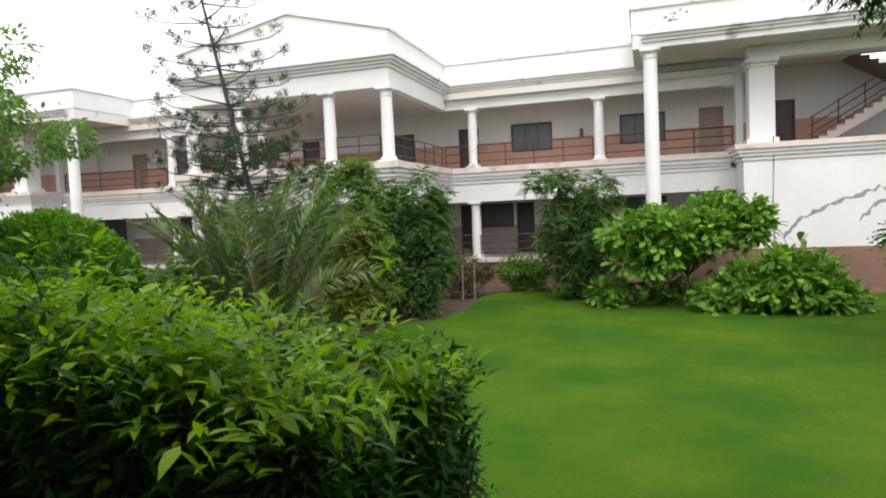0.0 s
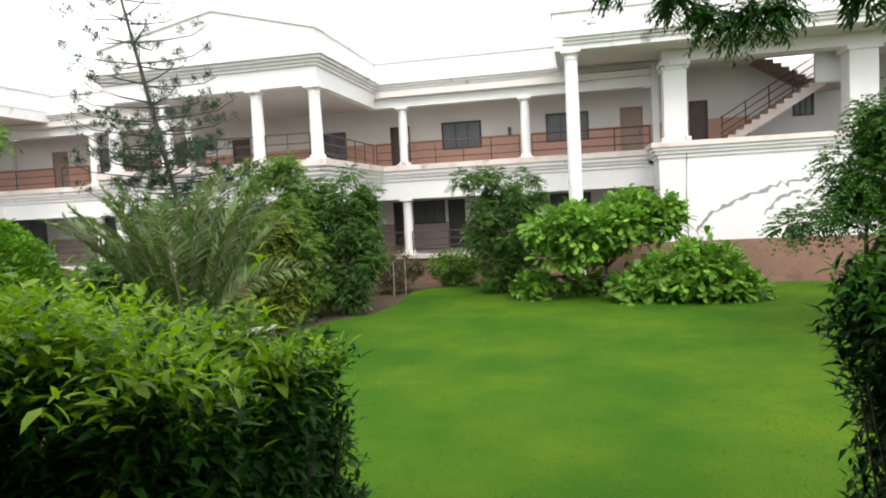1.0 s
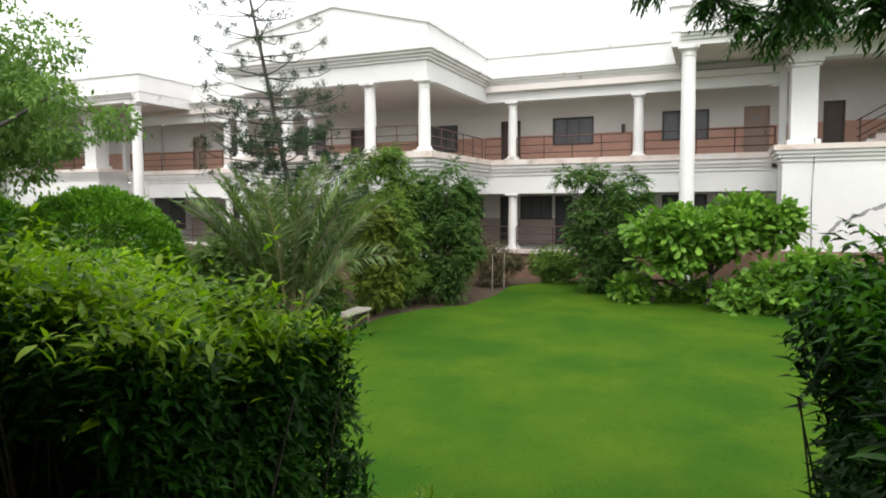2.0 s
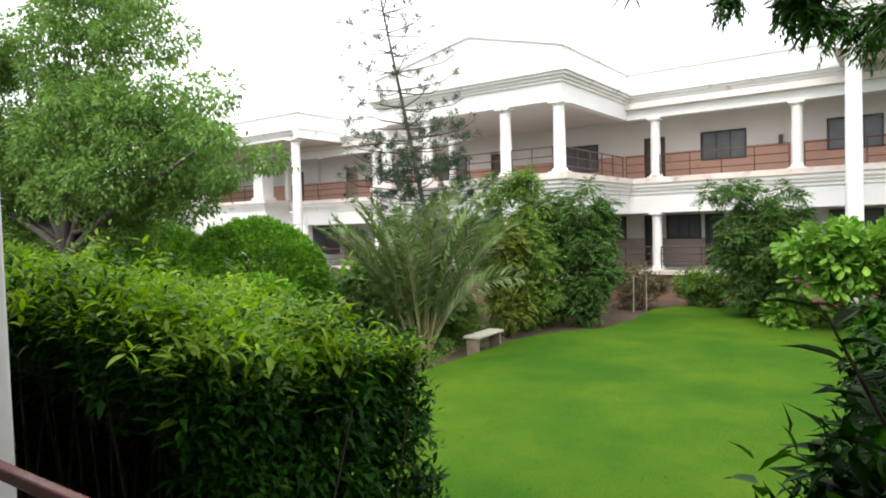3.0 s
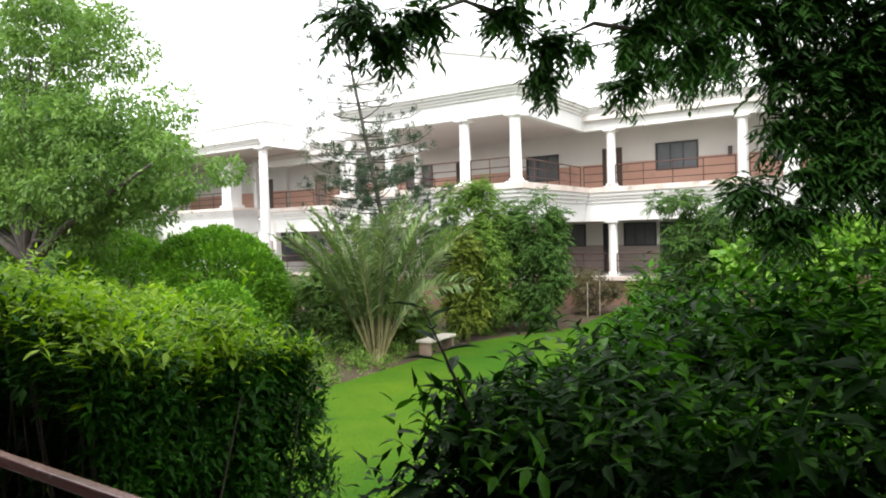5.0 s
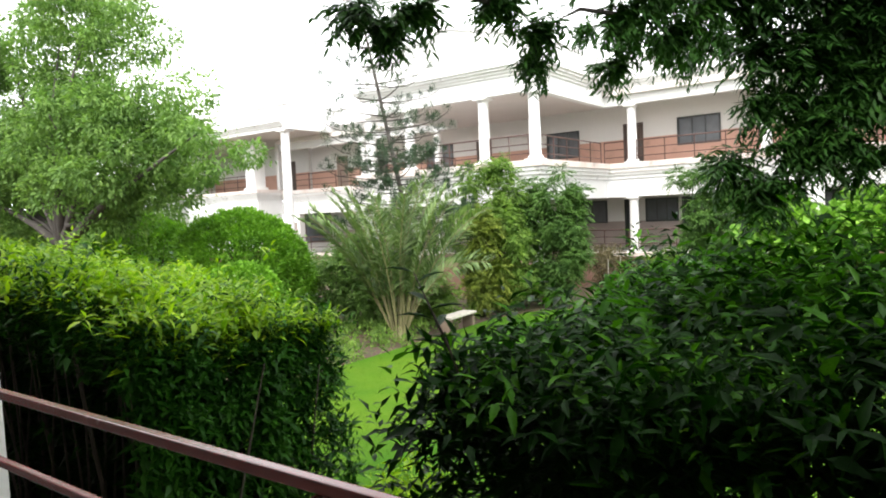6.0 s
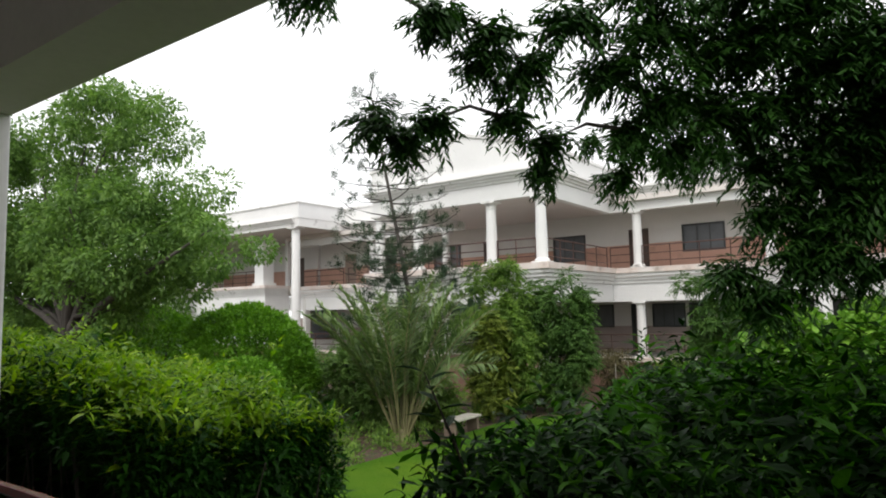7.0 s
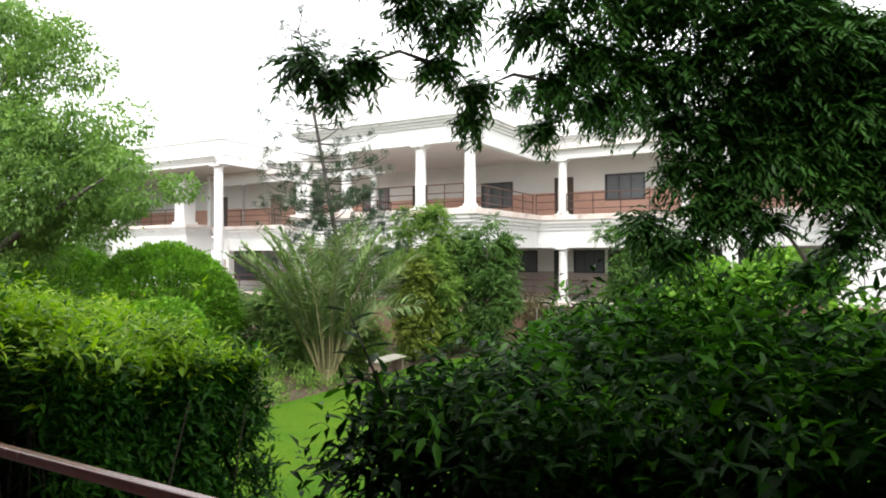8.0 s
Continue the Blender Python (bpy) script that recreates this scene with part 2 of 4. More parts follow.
def offset_line(pts, d):
    """The line moved by d to the left of its way, with mitred corners."""
    out = []
    for i, q in enumerate(pts):
        q = Vector(q)
        ns = []
        if i:
            e = (q - Vector(pts[i - 1])).normalized()
            ns.append(Vector((-e.y, e.x)))
        if i < len(pts) - 1:
            e = (Vector(pts[i + 1]) - q).normalized()
            ns.append(Vector((-e.y, e.x)))
        nn = sum(ns, Vector((0, 0)))
        nn = nn / max(nn.length_squared / len(ns), 1e-6) if len(ns) == 2 else ns[0]
        out.append(q + d * nn)
    return out


def moulding(pts, rects):
    """Stacked bands (z0, z1, inner, outer) that run along a line in plan, as one stepped profile."""
    bm = bmesh.new()
    prof = [(rects[0][2], rects[0][0])] + [q for z0, z1, a, b in rects for q in ((b, z0), (b, z1))] + [(rects[-1][2], rects[-1][1])]
    lines = [offset_line(pts, d) for d, _ in prof]
    rows = [[bm.verts.new((line[i].x, line[i].y, z)) for line, (_, z) in zip(lines, prof)] for i in range(len(pts))]
    k = len(prof)
    for r, s in zip(rows, rows[1:]):
        for i in range(k):
            bm.faces.new((r[i], r[(i + 1) % k], s[(i + 1) % k], s[i]))
    bm.faces.new(rows[0][::-1])
    bm.faces.new(rows[-1])
    return bm


def wall_x(x0, x1, y0, y1, z0, z1, holes):
    """An upright wall along x, in one piece, with openings (xa, xb, za, zb) right through it."""
    bm, made = bmesh.new(), {}
    xs = sorted({x0, x1, *(v for h in holes for v in h[:2] if x0 <= v <= x1)})
    zs = sorted({z0, z1, *(v for h in holes for v in h[2:] if z0 <= v <= z1)})

    def at(i, s, k):
        if (i, s, k) not in made:
            made[i, s, k] = bm.verts.new((xs[i], (y0, y1)[s], zs[k]))
        return made[i, s, k]

    def solid(i, k):
        if not (0 <= i < len(xs) - 1 and 0 <= k < len(zs) - 1):
            return False
        a, b = 0.5 * (xs[i] + xs[i + 1]), 0.5 * (zs[k] + zs[k + 1])
        return not any(h[0] < a < h[1] and h[2] < b < h[3] for h in holes)

    for i in range(len(xs) - 1):
        for k in range(len(zs) - 1):
            if solid(i, k):
                for s in (0, 1):
                    bm.faces.new((at(i, s, k), at(i + 1, s, k), at(i + 1, s, k + 1), at(i, s, k + 1)))
                for di, dk, a, b in ((-1, 0, (i, k), (i, k + 1)), (1, 0, (i + 1, k), (i + 1, k + 1)), (0, -1, (i, k), (i + 1, k)), (0, 1, (i, k + 1), (i + 1, k + 1))):
                    if not solid(i + di, k + dk):
                        bm.faces.new((at(a[0], 0, a[1]), at(b[0], 0, b[1]), at(b[0], 1, b[1]), at(a[0], 1, a[1])))
    return bm


def tilt_frames(axis, up, spin):
    """Turning matrices whose second column is the leaf's length and third its upper side."""
    y = axis / np.linalg.norm(axis, axis=1, keepdims=True)
    x = np.cross(y, up)
    x /= np.maximum(np.linalg.norm(x, axis=1, keepdims=True), 1e-6)
    z = np.cross(x, y)
    c, s = np.cos(spin)[:, None], np.sin(spin)[:, None]
    return np.stack([c * x + s * z, y, c * z - s * x], 2)


# leaf outlines: (across, along, lift) and faces
LANCE = (np.array([(0, 0, 0), (-0.5, 0.32, 0.10), (0, 0.34, 0), (0.5, 0.32, 0.10), (-0.36, 0.66, 0.04), (0, 0.68, -0.06), (0.36, 0.66, 0.04), (0, 1.0, -0.22)]),
         np.array([(0, 2, 1), (0, 3, 2), (1, 2, 5), (1, 5, 4), (2, 3, 6), (2, 6, 5), (4, 5, 7), (5, 6, 7)]))
KITE = (np.array([(0, 0, 0), (-0.5, 0.45, 0.12), (0.5, 0.45, 0.12), (0, 1.0, -0.1)]), np.array([(0, 2, 1), (1, 2, 3)]))
BLADE = (np.array([(0, 0, 0), (-0.5, 0.36, 0.12), (0, 0.42, 0), (0.5, 0.36, 0.12), (0, 1.0, -0.25)]), np.array([(0, 2, 1), (0, 3, 2), (1, 2, 4), (2, 3, 4)]))
SPOON = (np.array([(0, 0, 0), (-0.3, 0.35, 0.05), (0, 0.35, 0), (0.3, 0.35, 0.05), (-0.5, 0.7, 0.08), (0, 0.72, -0.02), (0.5, 0.7, 0.08), (-0.28, 0.95, 0.0), (0.28, 0.95, 0.0), (0, 1.0, -0.1)]),
         np.array([(0, 2, 1), (0, 3, 2), (1, 2, 5), (1, 5, 4), (2, 3, 6), (2, 6, 5), (4, 5, 7), (5, 6, 8), (5, 9, 7), (5, 8, 9)]))


SICKLE = (np.array([(0, 0, 0), (-0.3, 0.34, 0.05), (0.5, 0.34, 0.05), (-0.15, 0.68, -0.03), (0.45, 0.66, -0.03), (-0.55, 1.0, -0.2)]), np.array([(0, 2, 1), (1, 2, 4), (1, 4, 3), (3, 4, 5)]))


def leaf_mesh(shape, pos, axis, length, width, rng, up=(0, 0, 1), roll=0.6, lift=None):
    """Corners and faces of many leaves at pos along axis."""
    tv, tf = shape
    nleaf = len(pos)
    if nleaf == 0:
        return np.zeros((0, 3)), np.zeros((0, 3), int)
    turn = tilt_frames(axis + 1e-4, np.broadcast_to(np.array(up, float), axis.shape) + 0.05, rng.normal(0, roll, nleaf))
    local = np.broadcast_to(tv, (nleaf, *tv.shape)).copy()
    local[:, :, 0] *= width[:, None]
    local[:, :, 1] *= length[:, None]
    local[:, :, 2] *= (length * 0.6)[:, None]
    v = np.einsum("nij,nkj->nki", turn, local) + pos[:, None, :]
    f = tf[None] + (np.arange(nleaf) * len(tv))[:, None, None]
    return v.reshape(-1, 3), f.reshape(-1, 3)


def joined(meshes):
    vs, fs, k = [], [], 0
    for v, f in meshes:
        vs.append(v)
        fs.append(f + k)
        k += len(v)
    return np.concatenate(vs), np.concatenate(fs)


def sphere_dirs(rng, k):
    d = rng.normal(size=(k, 3))
    return d / np.linalg.norm(d, axis=1, keepdims=True)


def clump_leaves(rng, centres, radii, per, length, width, shape=KITE, droop=0.3, shell=0.55):
    """Leaves in uneven clumps round centres: mostly near each clump's skin, pointing out and down."""
    centres, radii = np.asarray(centres, float), np.asarray(radii, float)
    idx = np.repeat(np.arange(len(centres)), per)
    d = sphere_dirs(rng, len(idx))
    r = shell + (1 - shell) * rng.random(len(idx)) ** 0.6
    r *= 1 + 0.25 * rng.normal(size=len(idx)) * (rng.random(len(idx)) < 0.3)
    rr = radii[idx] if radii.ndim == 2 else radii[idx][:, None]
    pos = centres[idx] + d * r[:, None] * rr
    axis = d + rng.normal(0, 0.55, d.shape)
    axis[:, 2] -= droop
    s = rng.uniform(0.65, 1.25, len(idx))
    return leaf_mesh(shape, pos, axis, length * s, width * s, rng)


def pinnate(rng, start, way, ln, pairs, leaf, ratio, shape=KITE, sag=0.3, hang_down=0.35):
    """Feathered leaves: leaflets in pairs along stalks that start at start, run along way and sag."""
    flat = np.cross(way, (0, 0, 1.0)) + 1e-3
    flat /= np.linalg.norm(flat, axis=1, keepdims=True)
    meshes = []
    for j in range(pairs):
        s = (j + 0.6) / pairs
        at = start + way * (ln * s)[:, None] - np.array((0, 0, 1.0)) * (ln * sag * s * s)[:, None]
        for sg in (-1, 1):
            axis = sg * flat * 0.75 + way * 0.55 + np.array((0, 0, -hang_down)) + rng.normal(0, 0.13, way.shape)
            size = leaf * rng.uniform(0.8, 1.15, len(ln)) * (1.08 - 0.5 * abs(s - 0.45))
            meshes.append(leaf_mesh(shape, at, axis, size, size * ratio, rng, roll=0.35))
    return joined(meshes)


def feather_clumps(rng, centres, radii, per, ln, pairs, leaf, ratio, shape=KITE, rise=0.1):
    """Clumps of feathered leaves that spread out from each centre."""
    centres, radii = np.asarray(centres, float), np.asarray(radii, float)
    idx = np.repeat(np.arange(len(centres)), per)
    d = sphere_dirs(rng, len(idx))
    start = centres[idx] + d * radii[idx] * (0.75 * rng.random(len(idx)) ** 0.5)[:, None]
    way = d + rng.normal(0, 0.35, d.shape)
    way[:, 2] += rise
    way /= np.linalg.norm(way, axis=1, keepdims=True)
    return pinnate(rng, start, way, ln * rng.uniform(0.7, 1.2, len(idx)), pairs, leaf, ratio, shape, 0.45, 0.4)


def lobes(rng, outline, count, small):
    """Clump centres and radii that fill an outline of ellipsoids (cx, cy, cz, rx, ry, rz)."""
    out, rad = [], []
    vol = np.array([o[3] * o[4] * o[5] for o in outline])
    pick = rng.choice(len(outline), count, p=vol / vol.sum())
    for k in pick:
        cx, cy, cz, rx, ry, rz = outline[k]
        d = sphere_dirs(rng, 1)[0] * (0.35 + 0.65 * rng.random() ** 0.5)
        out.append((cx + d[0] * rx, cy + d[1] * ry, cz + d[2] * rz))
        s = small * rng.uniform(0.6, 1.4)
        rad.append((s, s, s * 0.7))
    return out, rad


def limb_net(rng, base, tops, r0, bend=0.25):
    """A trunk that forks into limbs which reach the given points."""
    bm = bmesh.new()
    base = Vector(base)
    mid = base + Vector((rng.normal(0, 0.1), rng.normal(0, 0.1), max(0.6, 0.35 * (max(t[2] for t in tops) - base.z))))
    tube(bm, [base - Vector((0, 0, 0.15)), base + (mid - base) * 0.3 + Vector((0.04, 0, 0)), mid], [r0 * 1.25, r0, r0 * 0.8], 9)
    for t in tops:
        t = Vector(t)
        k = mid.lerp(t, 0.5) + Vector((rng.normal(0, bend), rng.normal(0, bend), rng.uniform(0, bend)))
        tube(bm, [mid, mid.lerp(k, 0.5) + Vector((0, 0, 0.1)), k, t], [r0 * 0.6, r0 * 0.42, r0 * 0.28, r0 * 0.07], 6)
    return bm


def tree(name, base, outline, clumps, small, per, leaf, wide, material, label, category="tree", shape=KITE, seed=1, r0=0.12, droop=0.35, limbs=9, extra=(), feather=0.0):
    rng = np.random.default_rng(seed)
    ob = thing(name, base, label, category)
    cs, rs = lobes(rng, outline, clumps, small)
    tops = [cs[i] for i in rng.choice(len(cs), min(limbs, len(cs)), replace=False)]
    part("trunk", limb_net(rng, base, tops, r0), "bark", ob, smooth=True)
    if feather:
        v, f = feather_clumps(rng, cs, rs, per, feather, 6, leaf, wide / leaf, shape)
    else:
        v, f = joined([clump_leaves(rng, cs, rs, per, leaf, wide, shape, droop)] + list(extra))
    part_np("crown", v, f, material, ob, kind="stuff")
    return ob


def dome(name, centre, radii, count, leaf, material, label, seed, r0=0.08):
    """A clipped rounded shrub: leaves close on its skin, with small bulges, over a woody frame."""
    rng = np.random.default_rng(seed)
    cx, cy, cz = centre
    ob = thing(name, (cx, cy, 0.0), label, "shrub")
    tops = [(cx + 0.75 * radii[0] * d[0], cy + 0.75 * radii[1] * d[1], max(0.4, cz + 0.75 * radii[2] * d[2])) for d in sphere_dirs(rng, 14)]
    part("trunk", limb_net(rng, (cx, cy, 0.0), tops, r0), "bark", ob, smooth=True)
    d = sphere_dirs(rng, count)
    d = d[d[:, 2] > -0.55]
    bump = np.array([noise.noise(Vector(q) * 4.5) + 0.5 * noise.noise(Vector(q) * 11) for q in d])
    rr = 1 + 0.07 * bump + rng.normal(-0.02, 0.025, len(d))
    inner = rng.random(len(d)) < 0.4
    rr = np.where(inner, rr * rng.uniform(0.75, 0.95, len(d)), rr)
    pos = np.array(centre) + d * np.array(radii) * rr[:, None]
    pos[:, 2] = np.maximum(pos[:, 2], 0.05)
    axis = d + rng.normal(0, 0.6, d.shape)
    s = rng.uniform(0.7, 1.3, len(d))
    v, f = leaf_mesh(KITE, pos, axis, leaf * s, leaf * 0.55 * s, rng)
    part_np("crown", v, f, material, ob, kind="stuff")
    return ob

# ---- ground ----
LAWN = 0.15
bm = bmesh.new()
bmesh.ops.create_grid(bm, x_segments=40, y_segments=40, size=400)
for v in bm.verts:
    v.co.z = -0.02
ground = tagged(part("ground", bm, "soil"), "red-brown bare earth round the lawn", "ground", kind="structure")
bm = bmesh.new()
edge = [(-6.35, 1.3), (-6.0, 9.0), (-5.95, 13.0), (-6.0, 15.5), (-5.5, 17.0), (-4.6, 18.0), (-4.4, 20.0), (-4.6, 22.6), (-3.5, 24.6), (2.0, 24.4), (9.0, 22.7), (16.0, 22.7), (16.0, 1.3)]
top = [bm.verts.new((x, y, LAWN)) for x, y in edge]
low = [bm.verts.new((x, y, -0.05)) for x, y in edge]
bm.faces.new(top)
for i in range(len(edge)):
    j = (i + 1) % len(edge)
    bm.faces.new((top[i], low[i], low[j], top[j]))
lawn = tagged(part("lawn", bm, "lawn"), "bright green mown lawn with yellowish patches", "lawn", kind="structure")
rng = np.random.default_rng(5)
k = 90000
gx, gy = rng.uniform(-6.0, 9.0, k), 4.0 + 18.0 * rng.random(k) ** 1.6
gpos = np.stack([gx, gy, np.full(k, LAWN - 0.004)], 1)
gaxis = np.stack([rng.normal(0, 0.5, k), rng.normal(0, 0.5, k), np.ones(k)], 1)
gv, gf = leaf_mesh((np.array([(-0.5, 0, 0), (0.5, 0, 0), (0.1, 1, 0.2)]), np.array([(0, 1, 2)])), gpos, gaxis, rng.uniform(0.012, 0.032, k), rng.uniform(0.005, 0.01, k), rng, (0, 1, 0), 1.5)
tagged(part_np("grass", gv, gf, "grass", None, kind="stuff"), "short green grass blades on the lawn", "grass", kind="stuff")

# ---- the white two-storey building ----
CX = -10.9
LOW = 1.13
WEST = 1.7
building = thing("school_building", (CX, 28.0, 0.0), "white two-storey building with colonnades, balconies and a gabled portico", "building")


def mirrored(pts):
    return [(2 * CX - x, y) for x, y in reversed(pts)]


# the west side of the portico, and of the wing beyond it, lie a little further out
PW = -15.1
FACE = [(4.25, 27.15), (-7.0, 27.15), (-7.0, 20.75), (PW, 20.75), (PW, 27.15), (2 * CX - 4.25 - WEST, 27.15)]
LEDGE = [(4.0, 27.15), (-7.0, 27.15), (-7.0, 20.75), (PW, 20.75), (PW, 27.15), (2 * CX - 4.0 - WEST, 27.15)]
BLOCK = [(15.0, 25.25), (4.2, 25.25), (4.2, 27.4)]
TOPS = [(0.75, 27.15), (-7.0, 27.15), (-7.0, 20.75), (PW, 20.75), (PW, 27.15), (2 * CX - 1.3, 27.15)]
part("fascia", moulding(FACE, [(3.48, 4.3, -0.3, 0.0)]), "white", building)
part("ledge", moulding(LEDGE, [(4.25, 4.4, -0.3, 0.06), (4.4, 4.54, -0.3, 0.14), (4.54, 4.68, -0.3, 0.22)]), "white_trim", building, "stepped white ledge moulding with grey weathering")
part("balcony_edge", moulding(LEDGE, [(4.68, 4.9, -0.55, 0.30)]), "ledge", building, "worn pinkish balcony edge")
for line in (BLOCK, [(x - WEST, y) for x, y in mirrored(BLOCK)]):
    part("ledge", moulding(line, [(4.44, 4.58, -0.3, 0.06), (4.58, 4.7, -0.3, 0.14), (4.7, 4.82, -0.3, 0.22)]), "white_trim", building, "stepped white ledge moulding with grey weathering")
    part("balcony_edge", moulding(line, [(4.82, 5.0, -0.55, 0.30)]), "ledge", building, "worn pinkish balcony edge")
part("upper_beam", moulding(FACE, [(7.35, 8.03, -0.3, 0.0)]), "white", building)
part("cornice", moulding(TOPS, [(7.98, 8.08, -0.3, 0.07), (8.08, 8.18, -0.3, 0.15), (8.18, 8.28, -0.3, 0.25), (8.28, 8.36, -0.3, 0.34)]), "white_trim", building, "stepped white cornice, grey with weather")
part("parapet", moulding(TOPS[:3], [(8.36, 9.2, -0.2, 0.02)]), "white", building)
part("parapet", moulding(TOPS[3:], [(8.36, 9.2, -0.2, 0.02)]), "white", building)
part("parapet_cap", moulding(TOPS[:3], [(9.2, 9.33, -0.24, 0.08)]), "white_trim", building)
part("parapet_cap", moulding(TOPS[3:], [(9.2, 9.33, -0.24, 0.08)]), "white_trim", building)

# gabled front of the portico
bm = bmesh.new()
gx0, gx1 = PW - 0.04, -6.96
GM = -10.6
for y in (20.73, 20.95):
    q = [bm.verts.new((x, y, z)) for x, z in ((gx0, 8.36), (gx1, 8.36), (gx1, 9.2), (GM, 10.12), (gx0, 9.2))]
    bm.faces.new(q)
bm.verts.ensure_lookup_table()
for i in range(5):
    j = (i + 1) % 5
    bm.faces.new([bm.verts[a] for a in (i, j, 5 + j, 5 + i)])
part("gable", bm, "white", building)
for sx in (gx0 - 0.08, gx1 + 0.08):
    bm = bmesh.new()
    for y in (20.66, 20.99):
        bm.faces.new([bm.verts.new(c) for c in ((sx, y, 9.17), (sx, y, 9.3), (GM, y, 10.22), (GM, y, 10.09))])
    bm.verts.ensure_lookup_table()
    for i in range(4):
        j = (i + 1) % 4
        bm.faces.new([bm.verts[a] for a in (i, j, 4 + j, 4 + i)])
    part("gable_cap", bm, "white_trim", building)

# floors, ceilings, roof
part("upper_floor", block(2 * CX - 4.2 - WEST, 4.2, 26.95, 30.4, 4.5, 4.86), "soffit", building)
part("portico_floor", block(PW + 0.2, -7.2, 20.95, 26.94, 4.5, 4.86), "soffit", building)
part("roof", block(2 * CX - 4.18 - WEST, 4.18, 26.9, 36.0, 7.75, 7.98), "soffit", building)
part("portico_roof", block(PW + 0.15, -7.15, 20.96, 26.89, 7.75, 7.98), "soffit", building)
part("ground_floor", block(2 * CX - 15 - WEST, 15, 26.7, 36.0, 0.7, LOW), "floor", building)
part("plinth", block(2 * CX - 4.2 - WEST, 4.2, 26.55, 26.7, -0.1, 1.0), "plinth", building, "brown-red painted plinth")
part("plinth_cap", block(2 * CX - 4.2 - WEST, 4.2, 26.45, 26.95, 1.0, LOW + 0.02), "ledge", building)
part("portico_plinth", block(PW, -7.0, 20.6, 26.44, -0.1, LOW), "plinth", building)

# back wall of the corridors, both storeys, with openings
UP_WIN = [(-4.82, -2.98, 5.68, 6.92), (-0.05, 1.82, 5.70, 6.96), (-11.25, -9.5, 5.55, 6.85)]
UP_DOOR = [(-7.3, -6.35, 4.86, 6.9), (3.16, 4.12, 4.86, 6.98)]
GR_WIN = [(-6.35, -4.85, 2.3, 3.38), (-10.4, -8.2, 2.3, 3.38), (0.0, 1.8, 2.3, 3.38)]
GR_DOOR = [(-7.35, -6.65, LOW, 3.38), (-4.7, -3.9, LOW, 3.38)]


def reflect(h):
    return (2 * CX - h[1], 2 * CX - h[0], h[2], h[3])


def doubled(hs):
    return hs + [reflect(h) for h in hs if reflect(h)[1] < CX]


up_w, up_d, gr_w, gr_d = doubled(UP_WIN[:2]) + [UP_WIN[2]], doubled(UP_DOOR), doubled(GR_WIN[:1] + GR_WIN[2:]) + [GR_WIN[1]], doubled(GR_DOOR)
x0, x1 = 2 * CX - 4.7 - WEST, 4.7
part("upper_wall", wall_x(x0, x1, 30.2, 30.42, 4.86, 7.75, up_w + up_d), "inner", building)
part("lower_wall", wall_x(x0, x1, 30.2, 30.42, LOW, 4.5, gr_w + gr_d), "inner", building)
dado_holes = [(a, b, c, 6.2) for a, b, c, d in up_w + up_d]
part("upper_dado", wall_x(x0 + 0.01, x1 - 0.01, 30.18, 30.198, 4.87, 6.18, dado_holes), "salmon", building, "salmon painted lower wall")
dado_holes = [(a, b, c, 2.4) for a, b, c, d in gr_w + gr_d]
part("lower_dado", wall_x(x0 + 0.01, x1 - 0.01, 30.18, 30.198, LOW + 0.01, 2.36, dado_holes), "grey_dado", building, "dull pinkish-grey painted lower wall")
# unseen rooms, coloured near-black in place of their inner shade
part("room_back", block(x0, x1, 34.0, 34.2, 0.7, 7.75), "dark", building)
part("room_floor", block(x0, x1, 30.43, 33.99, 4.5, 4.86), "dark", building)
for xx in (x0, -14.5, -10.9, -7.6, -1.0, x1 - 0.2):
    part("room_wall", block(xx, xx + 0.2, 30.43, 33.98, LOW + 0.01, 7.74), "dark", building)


def window(h, y):
    a, b, c, d = h
    bm = bmesh.new()
    w = 0.07
    for q in ((a, b, c, c + w), (a, b, d - w, d), (a, a + w, c + w, d - w), (b - w, b, c + w, d - w)):
        box(bm, q[0], q[1], y - 0.05, y + 0.1, q[2], q[3])
    win = part("window", bm, "shutter", building, "dark grey framed window")
    for i in range(3):
        p0, p1 = a + w + (b - a - 2 * w) * i / 3, a + w + (b - a - 2 * w) * (i + 1) / 3
        part("pane", block(p0 + 0.005, p1 - 0.005, y + 0.03 + 0.012 * (i % 2), y + 0.04 + 0.012 * (i % 2), c + w, d - w), "screen", win)
        if i:
            part("mullion", block(p0 - 0.02, p0 + 0.02, y + 0.0, y + 0.028, c + w, d - w), "shutter", win)


def door(h, y, material):
    a, b, c, d = h
    leaf = part("door", block(a + 0.06, b - 0.06, y + 0.06, y + 0.1, c + 0.01, d - 0.06, 0.004), material, building)
    bm = bmesh.new()
    box(bm, a, a + 0.06, y - 0.02, y + 0.12, c, d)
    box(bm, b - 0.06, b, y - 0.02, y + 0.12, c, d)
    box(bm, a + 0.06, b - 0.06, y - 0.02, y + 0.12, d - 0.06, d)
    part("door_frame", bm, material, leaf)
    for z0, z1 in ((0.15, 0.85), (1.0, 1.8)):
        part("door_panel", block(a + 0.16, b - 0.16, y + 0.045, y + 0.062, c + z0, min(c + z1, d - 0.15), 0.004), material, leaf)
    part("handle", block(b - 0.16, b - 0.13, y + 0.01, y + 0.06, c + 0.95, c + 1.07), "cable", leaf)


for h in up_w:
    window(h, 30.2)
for h in gr_w:
    window(h, 30.2)
for i, h in enumerate(up_d):
    door(h, 30.2, "tan_door" if h[0] > 0 or h[1] < -24 else "door")
for h in gr_d:
    door(h, 30.2, "shutter")
